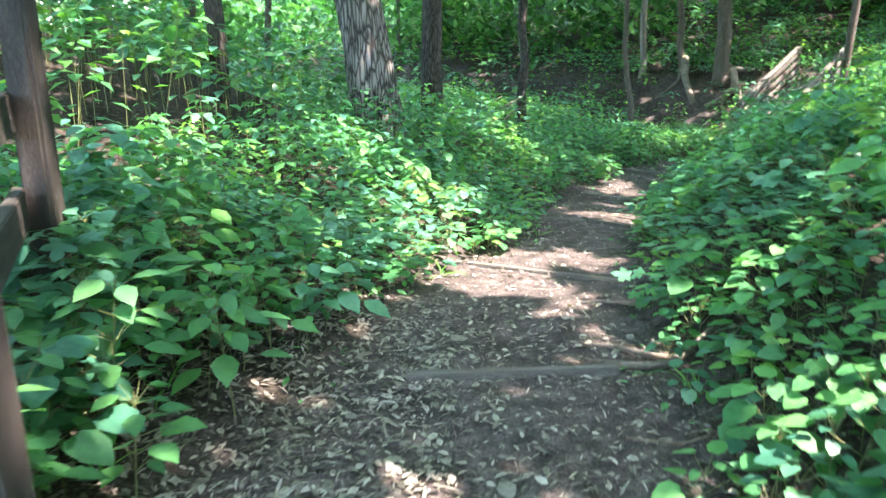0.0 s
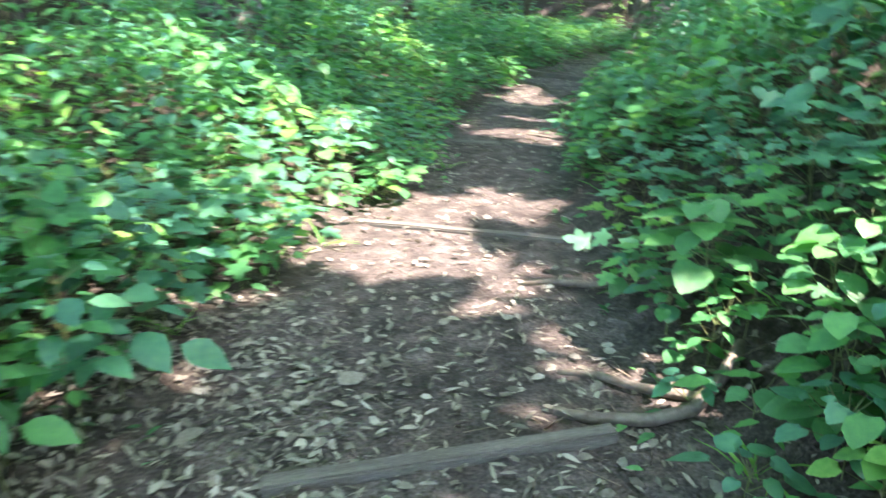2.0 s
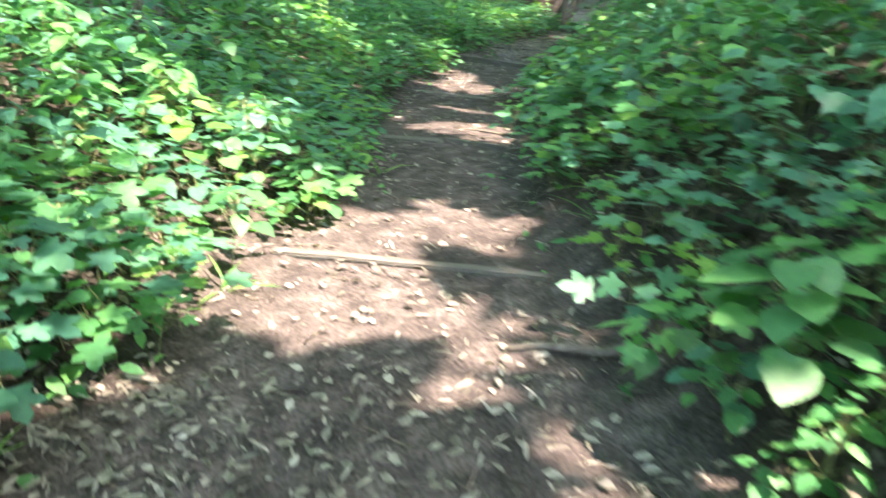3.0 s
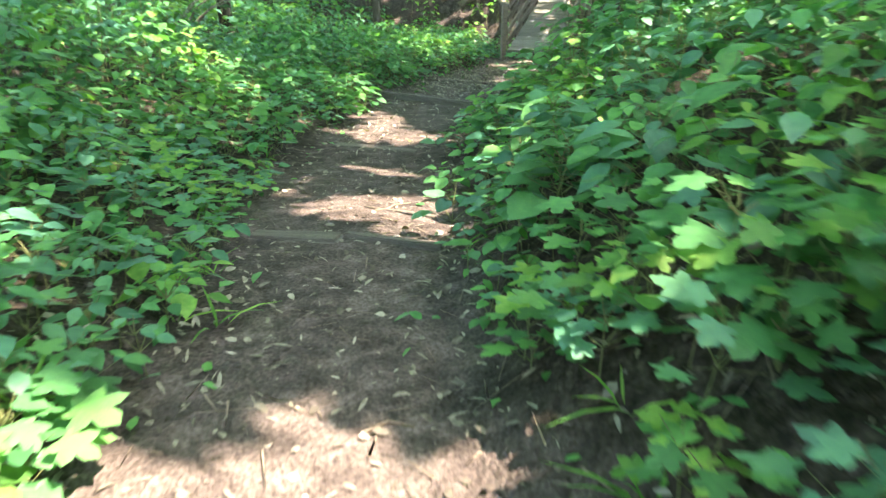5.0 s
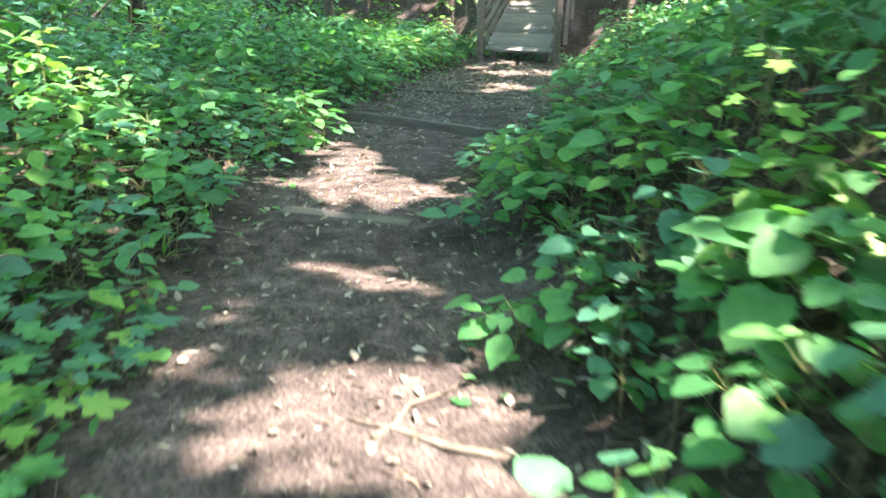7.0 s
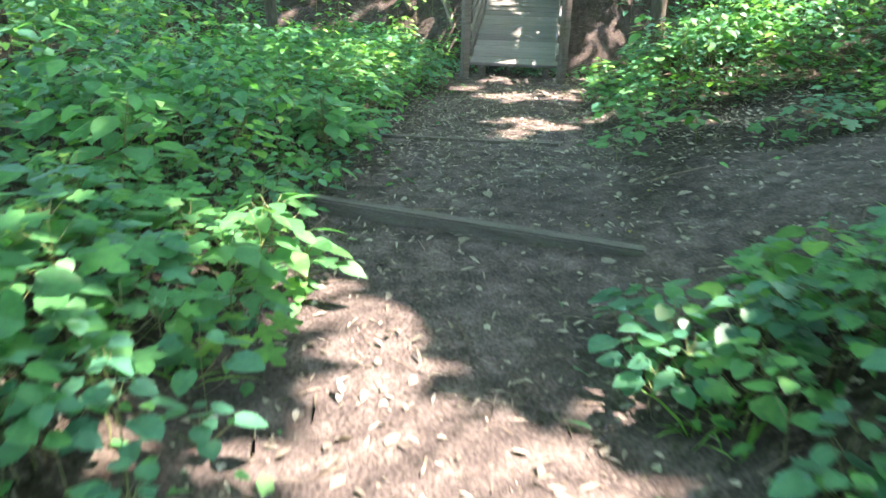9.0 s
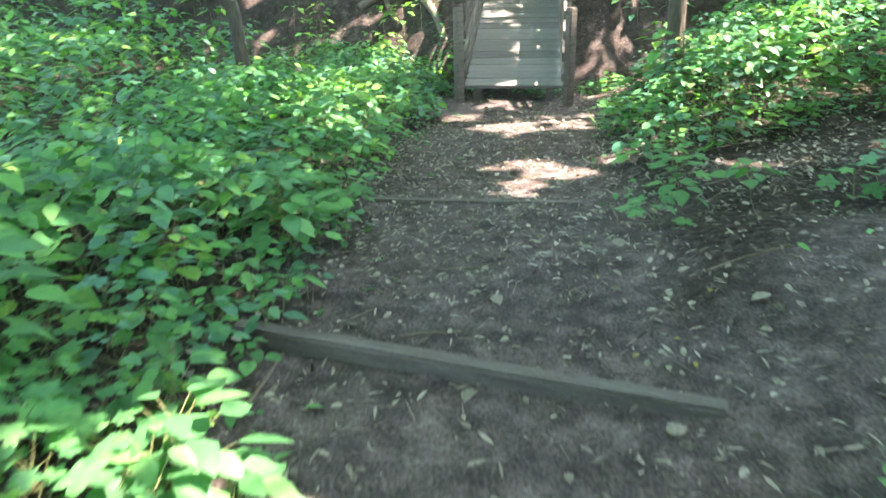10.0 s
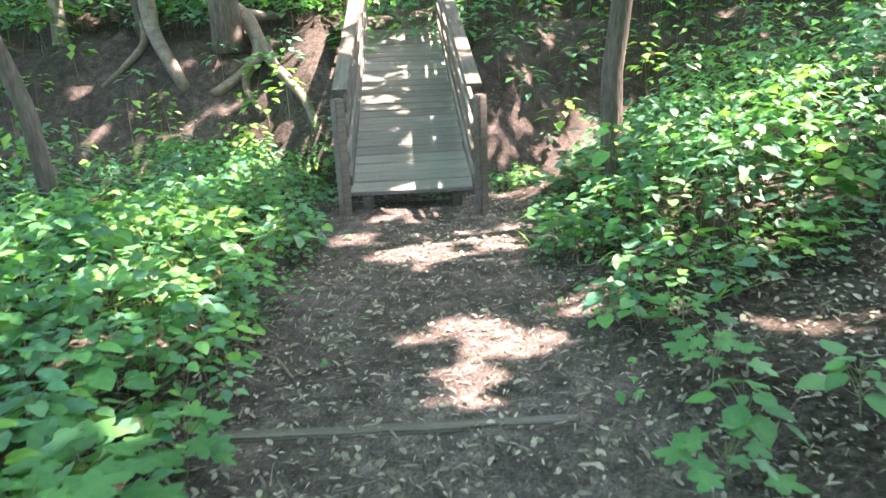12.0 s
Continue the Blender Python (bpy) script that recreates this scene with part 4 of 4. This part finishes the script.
for x, y, z, s1 in zip(sx[ok], sy[ok], sz[ok], ss[ok]):
    away = math.hypot(x - 4, y - 10)
    n = 110 if away < 20 else 150
    tall = rng.uniform(0.7, 1.8) if away < 20 else rng.uniform(2.5, 6.0)
    a, r = rng.uniform(0, 6.28, n), (1.3 if away < 20 else 2.2) * np.sqrt(rng.uniform(0, 1, n))
    zz = z + rng.uniform(0.1, 1, n) * tall * (1 - 0.35 * (r / 2.2) ** 2)
    shrubs.add(("far", 0), KITE, np.column_stack([x + np.cos(a) * r, y + np.sin(a) * r, zz]), rng.uniform(0, 6.28, n), rng.normal(-0.3, 0.35, n), rng.normal(0, 0.35, n), rng.uniform(0.14, 0.26, n) * (1 if away < 20 else 2.2))
    shrubs.stalk([(x, y, z - 0.05)], [(x, y, z + tall * 0.8)], 0.012)
shrubs.build("understorey", [LEAF_FAR], STEM, "bright green understorey shrubs beneath the woodland trees", "shrubs")

# ---- litter on the soil ----
litter, sticks = Foliage(), Foliage()
n = 90000
lx, ly = rng.uniform(-2.5, 12, n), rng.uniform(-0.5, 23, n)
le, lb, lside, ls, lu = cover(lx, ly)
thick = value_noise(lx * 1.3, ly * 1.3, 21)
d, _, _, w = along(lx, ly, MAIN)
keep = (le < 0.8) & (rng.random(n) < np.where(d < w * 0.75, 0.3 + 0.6 * thick, 0.75))
keep |= (lb > 0.4) & (ls > 0.6) & (rng.random(n) < 0.5)
keep |= (lside < 0) & (ly < 4.4) & (le < 0.9) & (rng.random(n) < 0.9)
ax, ay = rng.uniform(-1.3, 1.3, 15000), rng.uniform(0.8, 5.0, 15000)
ae = cover(ax, ay)[0] 
front = (ae < 0.5) & (rng.random(15000) < np.where(ax < 0.3, 0.9, 0.25))
bx, by = rng.uniform(4.0, 8.5, 6000), rng.uniform(13.2, 17.4, 6000)
fall = cover(bx, by)[0] < 0.45
lx, ly = np.r_[lx[keep], ax[front], bx[fall]], np.r_[ly[keep], ay[front], by[fall]]
n = len(lx)
half = rng.random(n) < 0.5
for chip, pickd in ((SMALL, half), (SLIVER, ~half)):
    m = int(pickd.sum())
    litter.add(("litter" if chip is SMALL else "chip", 0), chip, np.column_stack([lx[pickd], ly[pickd], lie(lx[pickd], ly[pickd])[0] + rng.uniform(0.003, 0.018, m)]), rng.uniform(0, 6.28, m), rng.normal(0, 0.3, m), rng.normal(0, 0.35, m), rng.uniform(0.014, 0.058, m) * (1 if chip is SMALL else 1.3))
n = 5000
tx, ty = rng.uniform(-2, 9.5, n), rng.uniform(-1, 20, n)
keep = cover(tx, ty)[0] < 0.6
tx, ty = tx[keep], ty[keep]
n = len(tx)
a, ln = rng.uniform(0, 6.28, n), rng.uniform(0.04, 0.16, n)
za, zb = lie(tx, ty)[0] + 0.008, lie(tx + np.cos(a) * ln, ty + np.sin(a) * ln)[0] + 0.010
litter.stalk(np.column_stack([tx, ty, za]), np.column_stack([tx + np.cos(a) * ln, ty + np.sin(a) * ln, zb]), rng.uniform(0.002, 0.005, n))
litter.build("leaf_litter", [LITTER], TWIG, "dry brown leaf litter and broken twigs on the soil", "litter")


# ---- small things on the trail ----
def stick(plan, r):
    pts = [Vector((x, y, height(x, y) + r * 0.7)) for x, y in plan]
    ob = part("stick", tube(pts, [r * (1 - 0.5 * i / (len(pts) - 1)) for i in range(len(pts))], 7, r * 900, 0.25), TWIG, smooth=True)
    return tagged(ob, "thin dry brown stick lying on the soil", "stick", "sticks on the trail")


stick([(5.09, 16.1), (5.11, 15.8), (5.14, 15.55), (5.08, 15.3)], 0.013)
stick([(2.05, 8.50), (2.13, 8.56), (2.20, 8.64), (2.30, 8.66)], 0.009)
stick([(3.86, 13.08), (3.96, 13.06), (4.08, 13.0)], 0.009)
stick([(4.06, 11.58), (3.95, 11.40), (3.87, 11.22)], 0.006)
stick([(5.48, 15.58), (5.42, 15.4), (5.37, 15.17)], 0.008)
stick([(4.35, 13.6), (4.5, 13.52), (4.62, 13.55)], 0.007)
stick([(5.25, 12.75), (5.42, 12.72), (5.62, 12.62)], 0.009)
stick([(0.15, 2.35), (0.35, 2.42), (0.52, 2.40)], 0.007)
stick([(0.95, 3.05), (1.15, 3.02), (1.30, 3.06)], 0.009)
stick([(1.44, 6.40), (1.52, 6.44), (1.58, 6.40)], 0.006)
stick([(3.2, 12.9), (3.42, 13.2), (3.45, 13.35)], 0.008)
stick([(6.6, 14.3), (6.95, 14.15), (7.3, 14.1)], 0.007)


def fallen_leaf(x, y, size, mesh, words):
    ob = new("fallen_leaf", mesh)
    ob.matrix_basis = Matrix.LocRotScale((x, y, height(x, y) + 0.012), Euler((0.1, 0.12, (x * 31 + y * 17) % 6.28)), (size,) * 3)
    return tagged(ob, words, "leaf", "fallen leaves on the trail")


yellow = mesh_from("fallen_leaf", BROAD[0], [BROAD[1], BROAD[2]], [WARM_LEAF], smooth=True)
dry = mesh_from("fallen_leaf", OVATE[0], [OVATE[1], OVATE[2]], [LITTER], smooth=True)
for x, y, size in ((4.76, 12.45, 0.028), (4.56, 12.46, 0.035), (4.68, 12.30, 0.03), (4.2, 11.7, 0.035), (4.9, 13.1, 0.025), (5.1, 12.6, 0.03), (2.95, 10.75, 0.03)):
    fallen_leaf(x, y, size, yellow, "small yellow fallen leaf on the dark soil")
for x, y, size in ((4.28, 12.05, 0.09), (5.2, 12.4, 0.1), (5.6, 12.2, 0.11), (4.4, 13.2, 0.09), (3.9, 12.6, 0.08), (5.3, 13.4, 0.1), (0.45, 2.7, 0.1), (0.1, 2.9, 0.09), (0.9, 2.4, 0.09), (0.3, 4.2, 0.12), (-0.1, 4.0, 0.11)):
    fallen_leaf(x, y, size, dry, "curled dry brown leaf on the dark soil")

# dead brush behind the large tree
brush = thing("brush_pile", (0.55, 15.6, height(0.55, 15.6)), "pale tangle of dead branches beneath the trees", "brush")
for i in range(34):
    q = random.Random(i + 400)
    a = q.uniform(-0.6, 0.6) + (0 if i % 2 else 3.14)
    reach, rise = q.uniform(0.5, 1.3), q.uniform(0.3, 1.25)
    foot = Vector((q.uniform(-0.8, 0.8), q.uniform(-0.4, 0.4), 0.0))
    pts = [foot + Vector((math.cos(a) * reach * k, math.sin(a) * 0.5 * reach * k, rise * (1.6 * k - 0.7 * k * k))) for k in (0, 0.3, 0.6, 1.0)]
    part("branch", tube(pts, [0.02, 0.016, 0.012, 0.005], 5, i * 3.1, 0.2), BARK_PALE, brush, smooth=True)
